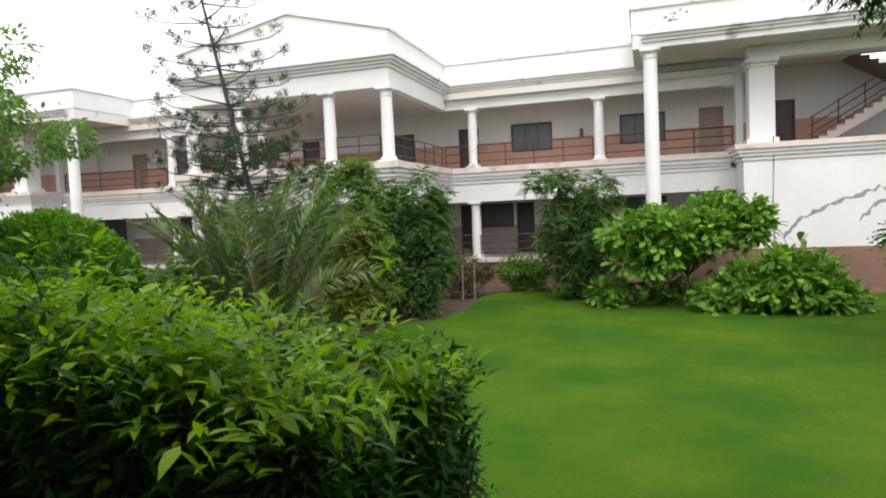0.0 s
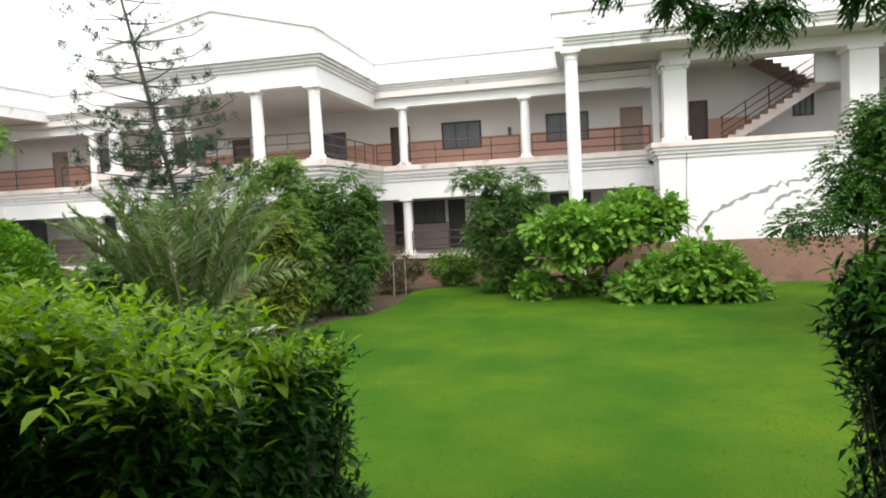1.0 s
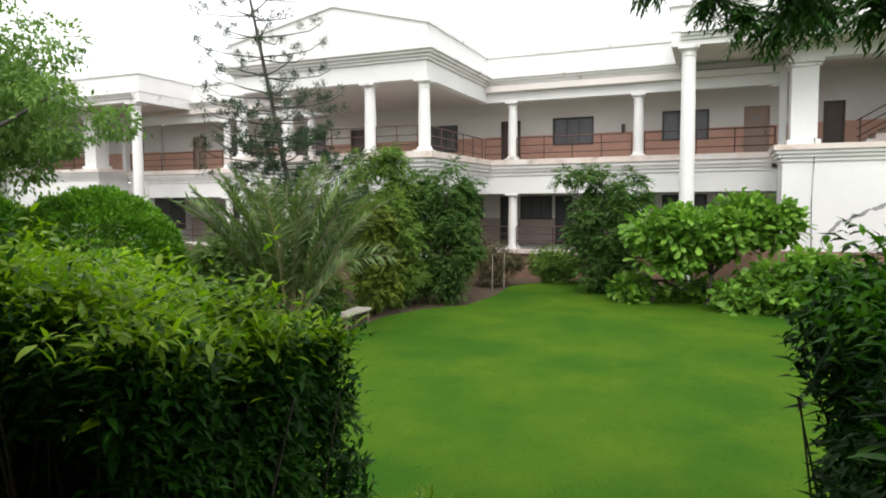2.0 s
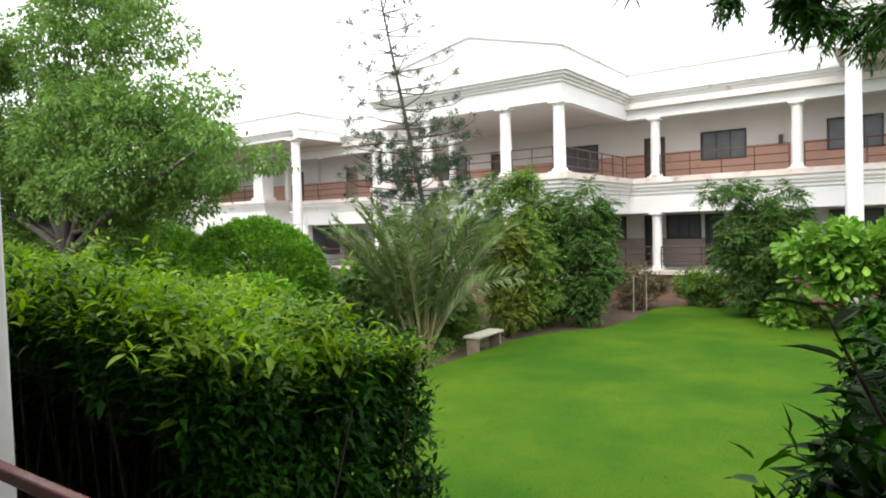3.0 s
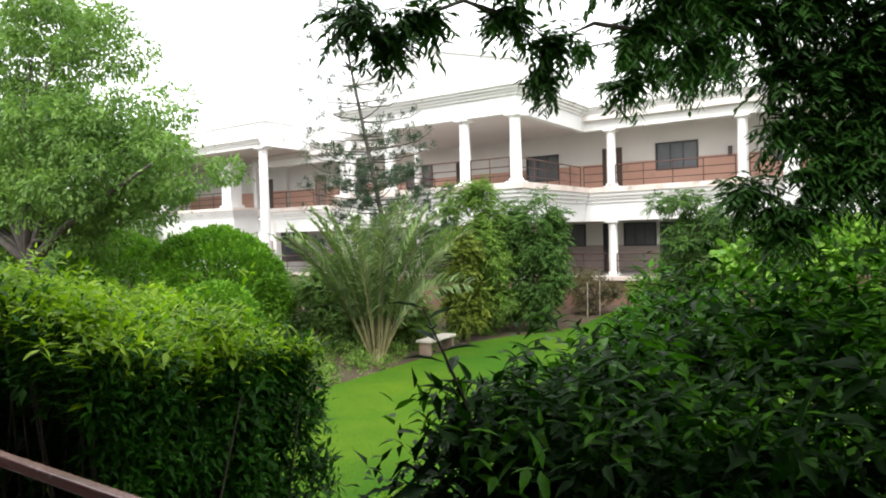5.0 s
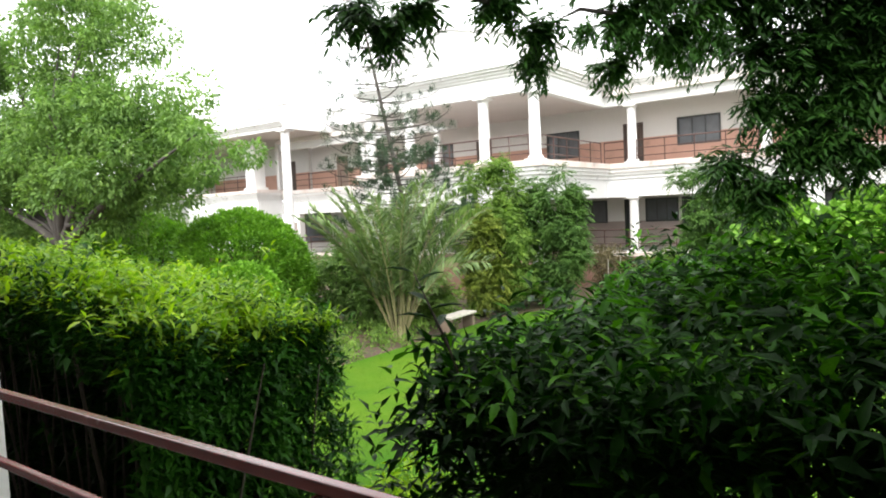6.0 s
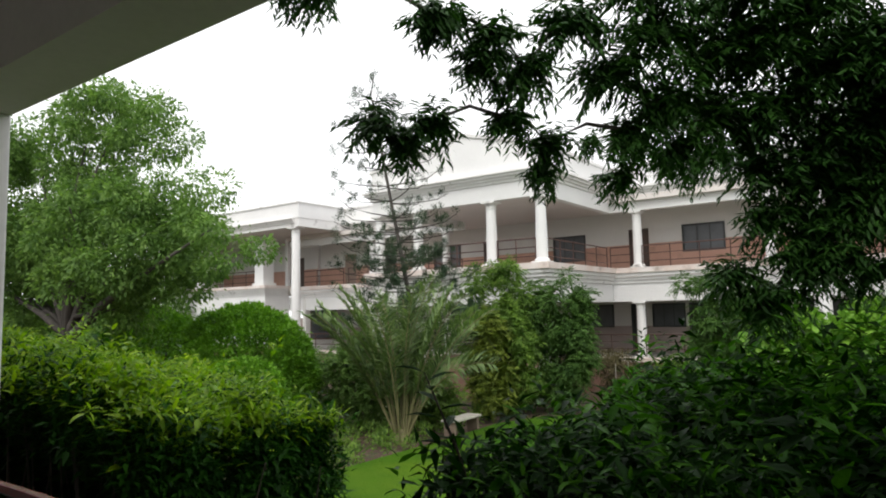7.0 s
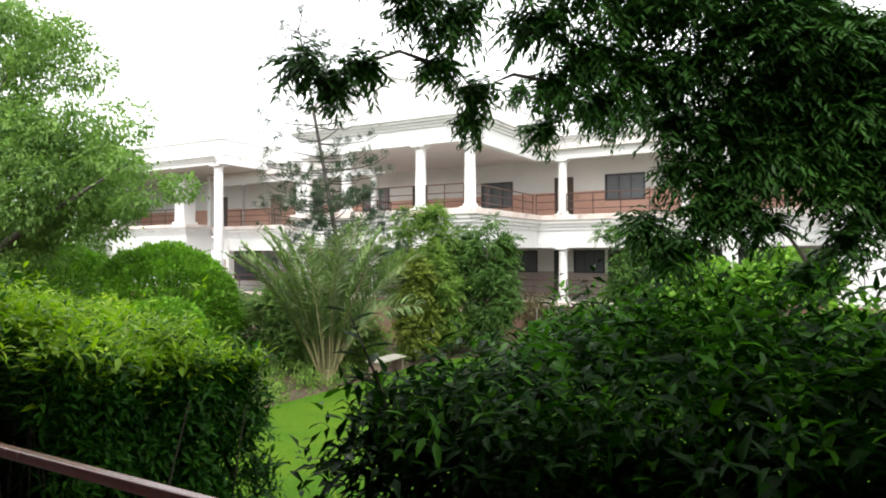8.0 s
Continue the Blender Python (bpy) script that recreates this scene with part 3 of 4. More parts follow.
part("door_plate", block(3.5, 3.75, 30.235, 30.244, 6.4, 6.6), "crack", building, "small grey plate on a door")
part("wall_lamp", block(-1.75, -1.6, 30.05, 30.18, 6.12, 6.5, 0.02), "door", building, "brown wall lamp")


def column(x, y, z0, z1, r=0.2):
    h = z1 - z0
    sh = part("column", lathe(bmesh.new(), x, y, [(z0 + 0.1, r), (z0 + 0.35 * h, r * 1.0), (z1 - 0.16, r * 0.88)], 24), "white", building, smooth=False)
    bm = lathe(bmesh.new(), x, y, [(z1 - 0.3, r * 0.98), (z1 - 0.26, r * 1.02), (z1 - 0.25, r * 0.9), (z1 - 0.16, r * 0.92), (z1 - 0.1, r * 1.22), (z1 - 0.075, r * 1.25)], 24)
    box(bm, x - r * 1.35, x + r * 1.35, y - r * 1.35, y + r * 1.35, z1 - 0.075, z1)
    part("capital", bm, "white_trim", sh)
    bm = lathe(bmesh.new(), x, y, [(z0 + 0.06, r * 1.3), (z0 + 0.1, r * 1.32), (z0 + 0.16, r * 1.2), (z0 + 0.18, r * 1.02)], 24)
    box(bm, x - r * 1.4, x + r * 1.4, y - r * 1.4, y + r * 1.4, z0, z0 + 0.06)
    part("column_base", bm, "white_trim", sh)


PX = (-7.2, -9.3)
MX = (-5.91, -0.75)
for x in PX + (-12.82, PW + 0.2):
    column(x, 20.98, 4.9, 7.35, 0.21)
    column(x, 20.98, LOW, 3.48, 0.21)
for x in MX + (-15.98, -21.05):
    column(x, 27.38, 4.9, 7.35, 0.2)
    column(x, 27.38, LOW, 3.48, 0.2)
column(1.2, 23.95, 0.0, 8.26, 0.25)
column(2 * CX - 1.75, 23.95, 0.0, 7.96, 0.25)


def railing(pts, levels, posts, material="rail", radius=0.026):
    a, b = Vector(pts[0]), Vector(pts[1])
    bm = bmesh.new()
    tube(bm, [a + Vector((0, 0, levels[-1])), b + Vector((0, 0, levels[-1]))], [radius] * 2, 8)
    top = part("railing", bm, material, building)
    for z in levels[:-1]:
        part("rail", tube(bmesh.new(), [a + Vector((0, 0, z)), b + Vector((0, 0, z))], [radius * 0.75] * 2, 6), material, top)
    for i in range(posts + 1):
        q = a.lerp(b, i / posts)
        part("post", tube(bmesh.new(), [q, q + Vector((0, 0, levels[-1]))], [radius * 0.9] * 2, 6), material, top)


UP = (0.27, 0.6, 0.93)
for s in (False, True):
    f = (lambda x: 2 * CX - x - (WEST if x > 4 else 0.2 if x < -5 else 0)) if s else (lambda x: x)
    for a, b, k in ((4.1, 1.4, 2), (1.0, -0.5, 1), (-1.0, -5.7, 4), (-6.1, -7.1, 1)):
        railing(((f(a), 27.25, 4.9), (f(b), 27.25, 4.9)), UP, k)
    railing(((f(-7.2), 27.1, 4.9), (f(-7.2), 21.3, 4.9)), UP, 5)
    for a, b, k in ((-1.0, -5.7, 3), (-6.1, -8.3, 2), (4.1, -0.5, 3)):
        railing(((f(a), 27.2, LOW), (f(b), 27.2, LOW)), (0.35, 0.65, 0.95), k)
for a, b in ((-7.45, -9.05), (-9.5, -12.3), (-12.7, -14.3)):
    railing(((a, 20.95, 4.9), (b, 20.95, 4.9)), UP, 2)

# end blocks with the stairs, one at each end
for s in (False, True):
    def X(x, s=s):
        return 2 * CX - x - WEST if s else x

    def bk(a, b, y0, y1, z0, z1, bevel=0.0, s=s):
        a, b = sorted((X(a), X(b)))
        return block(a, b, y0, y1, z0, z1, bevel)

    dz = -0.3 if s else 0.0
    end = 1.2 if s else 0.65
    ROOF = [(15.0 + WEST, 23.65), (end, 23.65), (end, 30.4)]
    front = [(15.0 + WEST, 23.65), (end + 0.3, 23.65)]
    ROOF, front = (mirrored(ROOF), mirrored(front)) if s else (ROOF, front)
    part("block_beam", moulding(ROOF, [(8.27 + dz, 8.74 + dz, -0.3, 0.0)]), "white_trim", building)
    part("block_cornice", moulding(front, [(8.46 + dz, 8.56 + dz, 0.002, 0.08), (8.56 + dz, 8.66 + dz, 0.002, 0.16), (8.66 + dz, 8.74 + dz, 0.002, 0.26)]), "white_trim", building)
    part("block_parapet", moulding(ROOF, [(8.74 + dz, 9.55 + dz, -0.2, 0.03)]), "white", building)
    part("block_parapet_cap", moulding(ROOF, [(9.55 + dz, 9.63 + dz, -0.24, 0.1)]), "white_trim", building)
    part("block_end", bk(14.8, 15.0, 25.51, 34.0, 0.0, 8.3 + dz), "inner", building)
    part("link_wall", bk(4.48, 4.7, 30.43, 34.0, LOW + 0.01, 8.3 + dz), "inner", building)
    if s:
        part("block_ceiling", bk(-0.2, 15, 23.95, 30.4, 8.3 + dz, 8.45 + dz), "soffit", building)
    else:
        part("block_ceiling", bk(0.95, 15, 23.95, 28.84, 8.3, 8.45), "soffit", building)
        part("block_ceiling", bk(0.95, 8.5, 28.841, 30.4, 8.3, 8.45), "soffit", building)
        part("block_ceiling", bk(11.6, 15, 28.841, 30.4, 8.3, 8.45), "soffit", building)
    holes = [(10.05, 10.85, 6.05, 7.0), (6.0, 6.75, 4.95, 7.0)]
    holes = [(2 * CX - WEST - b, 2 * CX - WEST - a, c, d) for a, b, c, d in holes] if s else holes
    xa, xb = sorted((X(4.72), X(15)))
    part("block_wall", wall_x(min(X(4.2), X(15)), max(X(4.2), X(15)), 25.25, 25.5, 0.0, 4.44, []), "white", building, "white wall with a jagged grey crack")
    part("block_side", bk(4.2, 4.45, 25.51, 27.1, 0.0, 4.44), "white", building)
    end_x = 4.46 - WEST if s else 4.46
    part("corridor_end", bk(end_x, end_x + 0.23, 27.11, 30.17, 0.7, 4.5), "inner", building)
    if s:
        bm = bk(end_x - 0.04, end_x - 0.005, 27.5, 29.7, 1.7, 3.9)
        win = part("window", bm, "door", building, "brown framed dark window")
        for y0 in (27.58, 28.63):
            part("pane", bk(end_x - 0.06, end_x - 0.042, y0, y0 + 0.98, 1.78, 3.82), "screen", win)
    part("block_floor", bk(4.5, 15, 25.56, 31.9, 4.55, 4.94), "floor", building)
    part("block_back", wall_x(xa, xb, 30.0, 30.2, 4.94, 8.3 + dz, holes), "inner", building)
    xa, xb = sorted((X(4.72), X(14.7 if s else 8.4)))
    part("block_dado", wall_x(xa, xb, 29.975, 30.0, 4.94, 6.2, [(a, b, c, 6.2) for a, b, c, d in (holes if s else holes[1:])]), "salmon", building)
    # unseen rear wall, added near-black so that no sky shows through the window
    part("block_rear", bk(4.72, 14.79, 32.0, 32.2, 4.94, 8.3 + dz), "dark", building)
    if not s:
        part("upper_infill", bk(0.95, 4.6, 27.3, 27.45, 8.1, 8.3), "inner", building)
    pil = part("pillar", bk(4.42, 5.22, 25.3, 26.1, 5.0, 7.72), "white", building)
    part("capital", bk(4.34, 5.30, 25.22, 26.18, 7.6, 7.68), "white_trim", pil)
    part("capital", bk(4.30, 5.34, 25.18, 26.22, 7.721, 7.87), "white_trim", pil)
    part("column_base", bk(4.32, 5.32, 25.2, 26.2, 5.001, 5.17), "white_trim", pil)
    pil = part("pillar", bk(10.5, 11.4, 25.3, 26.1, 5.0, 7.72), "white", building)
    part("capital", bk(10.4, 11.5, 25.2, 26.2, 7.721, 7.87), "white_trim", pil)
    part("pillar_beam", bk(4.42, 15, 25.32, 26.0, 7.871, 8.29 + dz), "white", building)
    part("pilaster", bk(4.2, 4.44, 27.0, 27.3, 4.96, 7.9 if s else 8.1), "white", building)
    if not s:
        part("stair_wall", bk(9.85, 10.98, 26.6, 26.8, 6.9, 8.29), "white", building)
    for h in holes[:1]:
        window(h, 30.0)
    door(holes[1], 30.0, "door")
    if s:
        railing(((X(10.5), 25.7, 5.0), (X(5.22), 25.7, 5.0)), UP, 4)
        continue
    # stairs rise away from the portico
    side = [(6.75, 4.945)]
    for i in range(13):
        side += [(6.75 + 0.29 * i, 4.945 + 0.175 * (i + 1)), (7.04 + 0.29 * i, 4.945 + 0.175 * (i + 1))]
    side += [(10.52, 6.92), (7.18, 4.945)]
    bm = bmesh.new()
    near, far = [[bm.verts.new((X(x), y, z)) for x, z in side] for y in (27.6, 28.8)]
    bm.faces.new(near)
    bm.faces.new(far)
    for i in range(len(side)):
        bm.faces.new((near[i - 1], near[i], far[i], far[i - 1]))
    stair = part("staircase", bm, "ledge", building, "worn concrete stairs with a brown handrail")
    for i in range(13):
        z = 4.945 + 0.175 * (i + 1)
        part("step", bk(6.73 + 0.29 * i, 7.036 + 0.29 * i, 27.57, 28.79, z + 0.003, z + 0.03, 0.005), "plinth", stair)
    part("landing", bk(10.525, 11.75, 27.6, 29.95, 6.98, 7.22, 0.01), "ledge", stair)
    side = [(10.5, 7.0)]
    for i in range(9):
        side += [(10.5 - 0.29 * i, 7.22 + 0.175 * (i + 1)), (10.21 - 0.29 * i, 7.22 + 0.175 * (i + 1))]
    side += [(7.89, 8.6)]
    bm = bmesh.new()
    near, far = [[bm.verts.new((X(x), y, z)) for x, z in side] for y in (28.86, 29.97)]
    bm.faces.new(near)
    bm.faces.new(far)
    for i in range(len(side)):
        bm.faces.new((near[i - 1], near[i], far[i], far[i - 1]))
    part("upper_flight", bm, "stair", stair, "brown upper flight of stairs")
    for dz in (0.35, 0.65, 0.95):
        part("handrail", tube(bmesh.new(), [(X(6.75), 27.65, 5.0 + dz), (X(10.5), 27.65, 5.0 + 2.27 + dz)], [0.022] * 2, 6), "rail", stair)
    for i in range(5):
        a = 6.85 + 0.85 * i
        z = 4.95 + (a - 6.75) * 0.605
        part("baluster", tube(bmesh.new(), [(X(a), 27.65, z + 0.1), (X(a), 27.65, z + 1.05)], [0.022] * 2, 6), "rail", stair)

# crack and peeled paint on the end wall, cable, bare patches on the parapet
rng = np.random.default_rng(11)
for line, wide in (([(5.5, 1.45), (5.42, 1.75), (5.85, 2.3), (6.9, 2.8), (8.0, 3.25), (9.2, 3.4)], 0.06), ([(7.7, 2.2), (8.1, 2.75), (8.6, 2.95), (9.3, 3.0)], 0.05), ([(5.5, 1.9), (5.75, 1.6), (5.8, 1.45)], 0.018)):
    bm = bmesh.new()
    last = None
    for (ax, az), (bx, bz) in zip(line, line[1:]):
        k = max(2, int(math.hypot(bx - ax, bz - az) / 0.13))
        pts = [(ax + (bx - ax) * i / k + rng.normal(0, 0.03), az + (bz - az) * i / k + rng.normal(0, 0.06)) for i in range(k + 1)]
        pts[0], pts[-1] = (ax, az), (bx, bz)
        for px, pz in pts:
            w0 = wide * rng.uniform(0.4, 1.5)
            pz = 0.6 * pz + 0.4 * 0.19 * round(pz / 0.19)
            now = [bm.verts.new((px + 0.6 * w0, 25.243, pz - 0.8 * w0)), bm.verts.new((px - 0.6 * w0, 25.243, pz + 0.8 * w0))]
            if last:
                bm.faces.new((last[0], now[0], now[1], last[1]))
            last = now
    part("crack", bm, "crack", building, "jagged grey crack in the plaster")
for i in range(9):
    a, z = 1.9 + rng.normal(0, 0.28), 9.15 + rng.normal(0, 0.13)
    s1, s2 = rng.uniform(0.03, 0.16), rng.uniform(0.02, 0.07)
    bm = bmesh.new()
    bm.faces.new([bm.verts.new((a + s1 * math.cos(t * 1.05) * rng.uniform(0.6, 1.1), 23.613, z + s2 * math.sin(t * 1.05) * rng.uniform(0.6, 1.1))) for t in range(6)])
    part("bare_patch", bm, "crack", building)
part("cable", tube(bmesh.new(), [(5.12, 25.1, 5.2), (5.14, 25.2, 4.4), (5.1, 25.22, 3.0), (5.16, 25.22, 0.4)], [0.014] * 4, 6), "cable", building, "thin dark cable on the wall")

# low brown wall in front of the end block
low_wall = tagged(part("garden_wall", block(1.5, 15.0, 22.9, 23.12, -0.1, 1.56, 0.01), "plinth"), "low brown-red plastered garden wall behind the shrubs", "wall", kind="structure")
tagged(part("garden_wall", block(2 * CX - 15.0, 2 * CX - 1.5, 22.9, 23.12, -0.1, 1.56, 0.01), "plinth"), "low brown-red plastered garden wall behind the shrubs", "wall", kind="structure")

# ---- the veranda where the camera stands ----
VF = 1.68
tagged(part("veranda_floor", block(-9.0, 13.0, -2.6, 1.25, -0.1, VF), "floor"), "grey stone veranda floor", "floor", kind="structure")
# unseen wall behind the camera, added to block the light from that side
tagged(part("unseen_back_wall", block(-9.0, 13.0, -2.85, -2.6, -0.1, 5.3), "inner"), "unseen grey-white veranda back wall, added to block light", "wall", kind="structure")
tagged(part("veranda_ceiling", block(-9.0, 13.0, -2.59, 0.88, 4.75, 4.95), "soffit"), "grey plaster veranda ceiling", "ceiling", kind="structure")
tagged(part("veranda_beam", block(-9.0, 13.0, 0.88, 1.2, 4.39, 5.3), "soffit"), "grey plaster beam over the veranda edge", "beam", kind="structure")
for x in (-9.2, 13.0):
    tagged(part("wall_end", block(x, x + 0.2, -2.85, 1.2, -0.1, 5.3), "inner"), "plain grey-white veranda end wall", "wall", kind="structure")
for x in (-0.62, -4.69, 7.4):
    col = thing("veranda_column", (x + 0.155, 1.05, VF), "square pale grey painted veranda column", "column", "veranda columns")
    part("shaft", block(x, x + 0.31, 0.89, 1.2, VF, 4.39, 0.012), "inner", col)
    if x == -0.62:
        part("bracket", tube(bmesh.new(), [(-0.34, 0.87, 4.2), (-0.32, 0.84, 4.24), (-0.28, 0.83, 4.22), (-0.29, 0.83, 4.12), (-0.34, 0.86, 4.1)], [0.018] * 5, 6), "cable", col, "small black iron bracket")
rail = thing("veranda_railing", (2.0, 0.83, VF), "dark red painted steel railing along the veranda edge", "railing")
part("top_rail", block(-4.3, 7.3, 0.813, 0.847, 2.604, 2.638, 0.006), "red_rail", rail)
for z in (2.32, 2.02):
    part("rail", block(-4.3, 7.3, 0.815, 0.845, z, z + 0.03, 0.006), "red_rail", rail)
for x in (-4.25, -2.4, -0.3, 2.5, 5.0, 7.25):
    part("post", block(x - 0.025, x + 0.025, 0.805, 0.855, VF, 2.6, 0.006), "red_rail", rail)
part("finial", lathe(bmesh.new(), -0.3, 0.83, [(2.645, 0.03), (2.67, 0.045), (2.72, 0.05), (2.75, 0.035), (2.78, 0.045), (2.79, 0.02)], 12), "red_rail", rail, "small turned red knob", smooth=True)

# ---- hedges beside the veranda ----
HEDGE_LEAF = bpy.data.meshes.new("leaf")
HEDGE_LEAF.from_pydata([tuple(q) for q in LANCE[0] * np.array((0.036, 0.13, 0.075))], [], [tuple(int(i) for i in q) for q in LANCE[1]])
HEDGE_LEAF.materials.append(M["hedge_shaded"])
OLD_LEAF = HEDGE_LEAF.copy()
OLD_LEAF.materials.clear()
OLD_LEAF.materials.append(M["hedge"])
FRESH_LEAF = HEDGE_LEAF.copy()
FRESH_LEAF.materials.clear()
FRESH_LEAF.materials.append(M["hedge_young"])


def hedge(name, x0, x1, y0, y1, top, label, seed, shoots, inner, near, young=0.85, old="hedge", new_growth="hedge_young", leaf=(0.075, 0.13), shape=BLADE, end=3, bulge=0.0, light=False):
    """A clipped hedge: young shoots with whorls of narrow leaves on top, older leaves on its sides, coloured darker for
    the shade there, bare stems inside. top(x, y): its height.
    """
    rng = np.random.default_rng(seed)
    ob = thing(name, ((x0 + x1) / 2, (y0 + y1) / 2, LAWN), label, "hedge")
    bm = bmesh.new()
    for i in range(int(26 * (x1 - x0))):
        x, y = rng.uniform(x0 + 0.15, x1 - 0.15), rng.uniform(y0 + 0.2, y1 - 0.2)
        h = top(x, y) - LAWN
        lean = rng.normal(0, 0.12, 2)
        q = Vector((x, y, 0.0))
        tube(bm, [q, q + Vector((lean[0], lean[1], h * 0.5)), q + Vector((2.2 * lean[0], 2.2 * lean[1], h * 0.92))], [0.014, 0.01, 0.004], 4)
    tagged(part("stem_thicket", bm, "twig", ob, "bare brown stems"), kind="stuff")
    area = np.array([(x1 - x0) * (y1 - y0) * 2.4, (x1 - x0) * 1.25, (x1 - x0) * 0.9, (y1 - y0) * (4.5 if end == 3 else 0.3), (y1 - y0) * (4.5 if end == 4 else 0.3)])
    side = rng.choice(5, shoots, p=area / area.sum())
    ux, uy, uz = rng.random(shoots), rng.random(shoots), rng.random(shoots) ** 0.75
    x, y = x0 + (x1 - x0) * ux, y0 + (y1 - y0) * uy
    nrm = np.zeros((shoots, 3))
    for k, (ax, val, nv) in enumerate(((None, 0, (0, 0, 1)), ("y", y0, (0, -1, 0.1)), ("y", y1, (0, 1, 0.1)), ("x", x1, (1, 0, 0.1)), ("x", x0, (-1, 0, 0.1)))):
        on = side == k
        if ax == "y":
            y[on] = val
        if ax == "x":
            x[on] = val
        nrm[on] = nv
    if bulge:
        x += 0.05 * (y - y0) * np.clip(1 - (x - x0) / 1.2, 0, 1)
    tz = np.array([top(a, b) for a, b in zip(x, y)])
    low = np.where(side == end, 2.4, np.where(rng.random(shoots) < 0.04, 1.3, 0.6))
    z = np.where(side == 0, tz, tz - np.minimum(low, tz - LAWN - 0.15) * (1 - uz))
    lump = np.array([noise.noise(Vector((a * 1.9, b * 1.9, c * 1.9))) for a, b, c in zip(x, y, z)])
    lump += 0.45 * np.array([noise.noise(Vector((a * 5.3, b * 5.3, c * 5.3))) for a, b, c in zip(x, y, z)])
    long = (rng.random(shoots) < 0.1) * rng.uniform(0.04, 0.2, shoots) * np.where(side == end, 0.3, 1.0)
    depth = np.where(side == 0, rng.normal(-0.01, 0.07, shoots), -np.abs(rng.normal(0, 0.11, shoots)) + 0.05)
    depth += np.where(side == end, bulge * np.exp(-((z - 2.45) / 0.35) ** 2 - np.maximum(0, y - y0) / 0.5), 0)
    # rounded shoulders
    edge = np.minimum.reduce([np.abs(y - y0), np.abs(x - x1), np.abs(y - y1)])
    z = z - np.where(side == 0, 0.16 * np.exp(-edge / 0.12), 0)
    tip = np.stack([x, y, z], 1) + nrm * (0.17 * lump + depth + long)[:, None]
    shoot = nrm * 0.8 + rng.normal(0, 0.5, nrm.shape)
    shoot[:, 2] += 0.75
    shoot /= np.linalg.norm(shoot, axis=1, keepdims=True)
    # bright young leaves end just below the top; darker ones paint the shaded sides
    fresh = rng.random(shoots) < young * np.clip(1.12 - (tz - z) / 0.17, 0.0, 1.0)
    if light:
        # shade of neem and veranda, put in as fewer bright leaves on the near side
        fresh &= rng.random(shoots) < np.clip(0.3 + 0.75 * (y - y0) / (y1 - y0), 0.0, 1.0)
    # the clipped sides thin out downwards, over the bare stems
    full = rng.random(shoots) < np.where((side == 1) & (tz - z > 0.1), np.clip(0.9 - 1.6 * (tz - z), 0.06, 0.9), 1.0)
    tip, shoot, fresh = tip[full], shoot[full], fresh[full]
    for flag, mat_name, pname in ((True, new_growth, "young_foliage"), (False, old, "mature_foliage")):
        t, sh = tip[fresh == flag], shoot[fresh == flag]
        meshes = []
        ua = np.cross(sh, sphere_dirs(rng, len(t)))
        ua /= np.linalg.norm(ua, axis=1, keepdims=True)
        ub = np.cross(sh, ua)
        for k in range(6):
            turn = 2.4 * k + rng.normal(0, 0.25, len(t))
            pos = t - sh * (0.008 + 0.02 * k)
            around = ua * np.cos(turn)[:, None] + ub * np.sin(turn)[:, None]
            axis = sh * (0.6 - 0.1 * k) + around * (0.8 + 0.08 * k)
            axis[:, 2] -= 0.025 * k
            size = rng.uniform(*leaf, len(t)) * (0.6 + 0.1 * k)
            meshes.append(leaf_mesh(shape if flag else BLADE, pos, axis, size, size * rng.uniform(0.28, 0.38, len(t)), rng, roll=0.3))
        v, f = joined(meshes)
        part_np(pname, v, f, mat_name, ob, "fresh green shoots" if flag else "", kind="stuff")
    # inner leaves carry the hedge's inside shade in their near-black colour
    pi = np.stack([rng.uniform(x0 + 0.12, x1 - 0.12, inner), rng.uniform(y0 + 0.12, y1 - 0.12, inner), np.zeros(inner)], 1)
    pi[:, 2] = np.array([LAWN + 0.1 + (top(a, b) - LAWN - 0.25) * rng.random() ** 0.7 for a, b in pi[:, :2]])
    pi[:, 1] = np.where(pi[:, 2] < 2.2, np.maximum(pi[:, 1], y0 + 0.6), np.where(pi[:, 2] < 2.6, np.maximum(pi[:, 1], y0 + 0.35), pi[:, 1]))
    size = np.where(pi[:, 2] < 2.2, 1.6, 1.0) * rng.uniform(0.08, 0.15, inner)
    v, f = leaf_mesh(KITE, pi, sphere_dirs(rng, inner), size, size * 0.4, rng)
    part_np("inner_foliage", v, f, "hedge_shaded", ob, kind="stuff")
    # leaves one by one where the path passes nearest
    inv = Matrix.Translation(ob.location).inverted()
    for i in range(280):
        a = rng.uniform(near[0], near[1])
        up = rng.random() < 0.35
        pos = Vector((a, rng.uniform(y0, y0 + 0.5) if up else y0 - 0.05, 0))
        pos.z = top(a, pos.y) + (0.02 if up else -rng.uniform(0.05, 0.5))
        axis = Vector((rng.normal(0, 0.7), -0.8 if not up else rng.normal(-0.3, 0.5), rng.uniform(-0.15, 0.75))).normalized()
        sd = axis.cross(Vector((rng.normal(0, 0.3), 0, 1))).normalized()
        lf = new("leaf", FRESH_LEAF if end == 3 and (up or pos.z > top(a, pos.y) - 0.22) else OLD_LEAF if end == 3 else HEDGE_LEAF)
        lf.parent, lf.matrix_parent_inverse = ob, inv
        lf.matrix_basis = Matrix.Translation(pos) @ Matrix((sd, axis, sd.cross(axis))).transposed().to_4x4() @ Matrix.Diagonal((*(rng.uniform(0.6, 0.95) * leaf[1] / 0.15,) * 3, 1))
    return ob


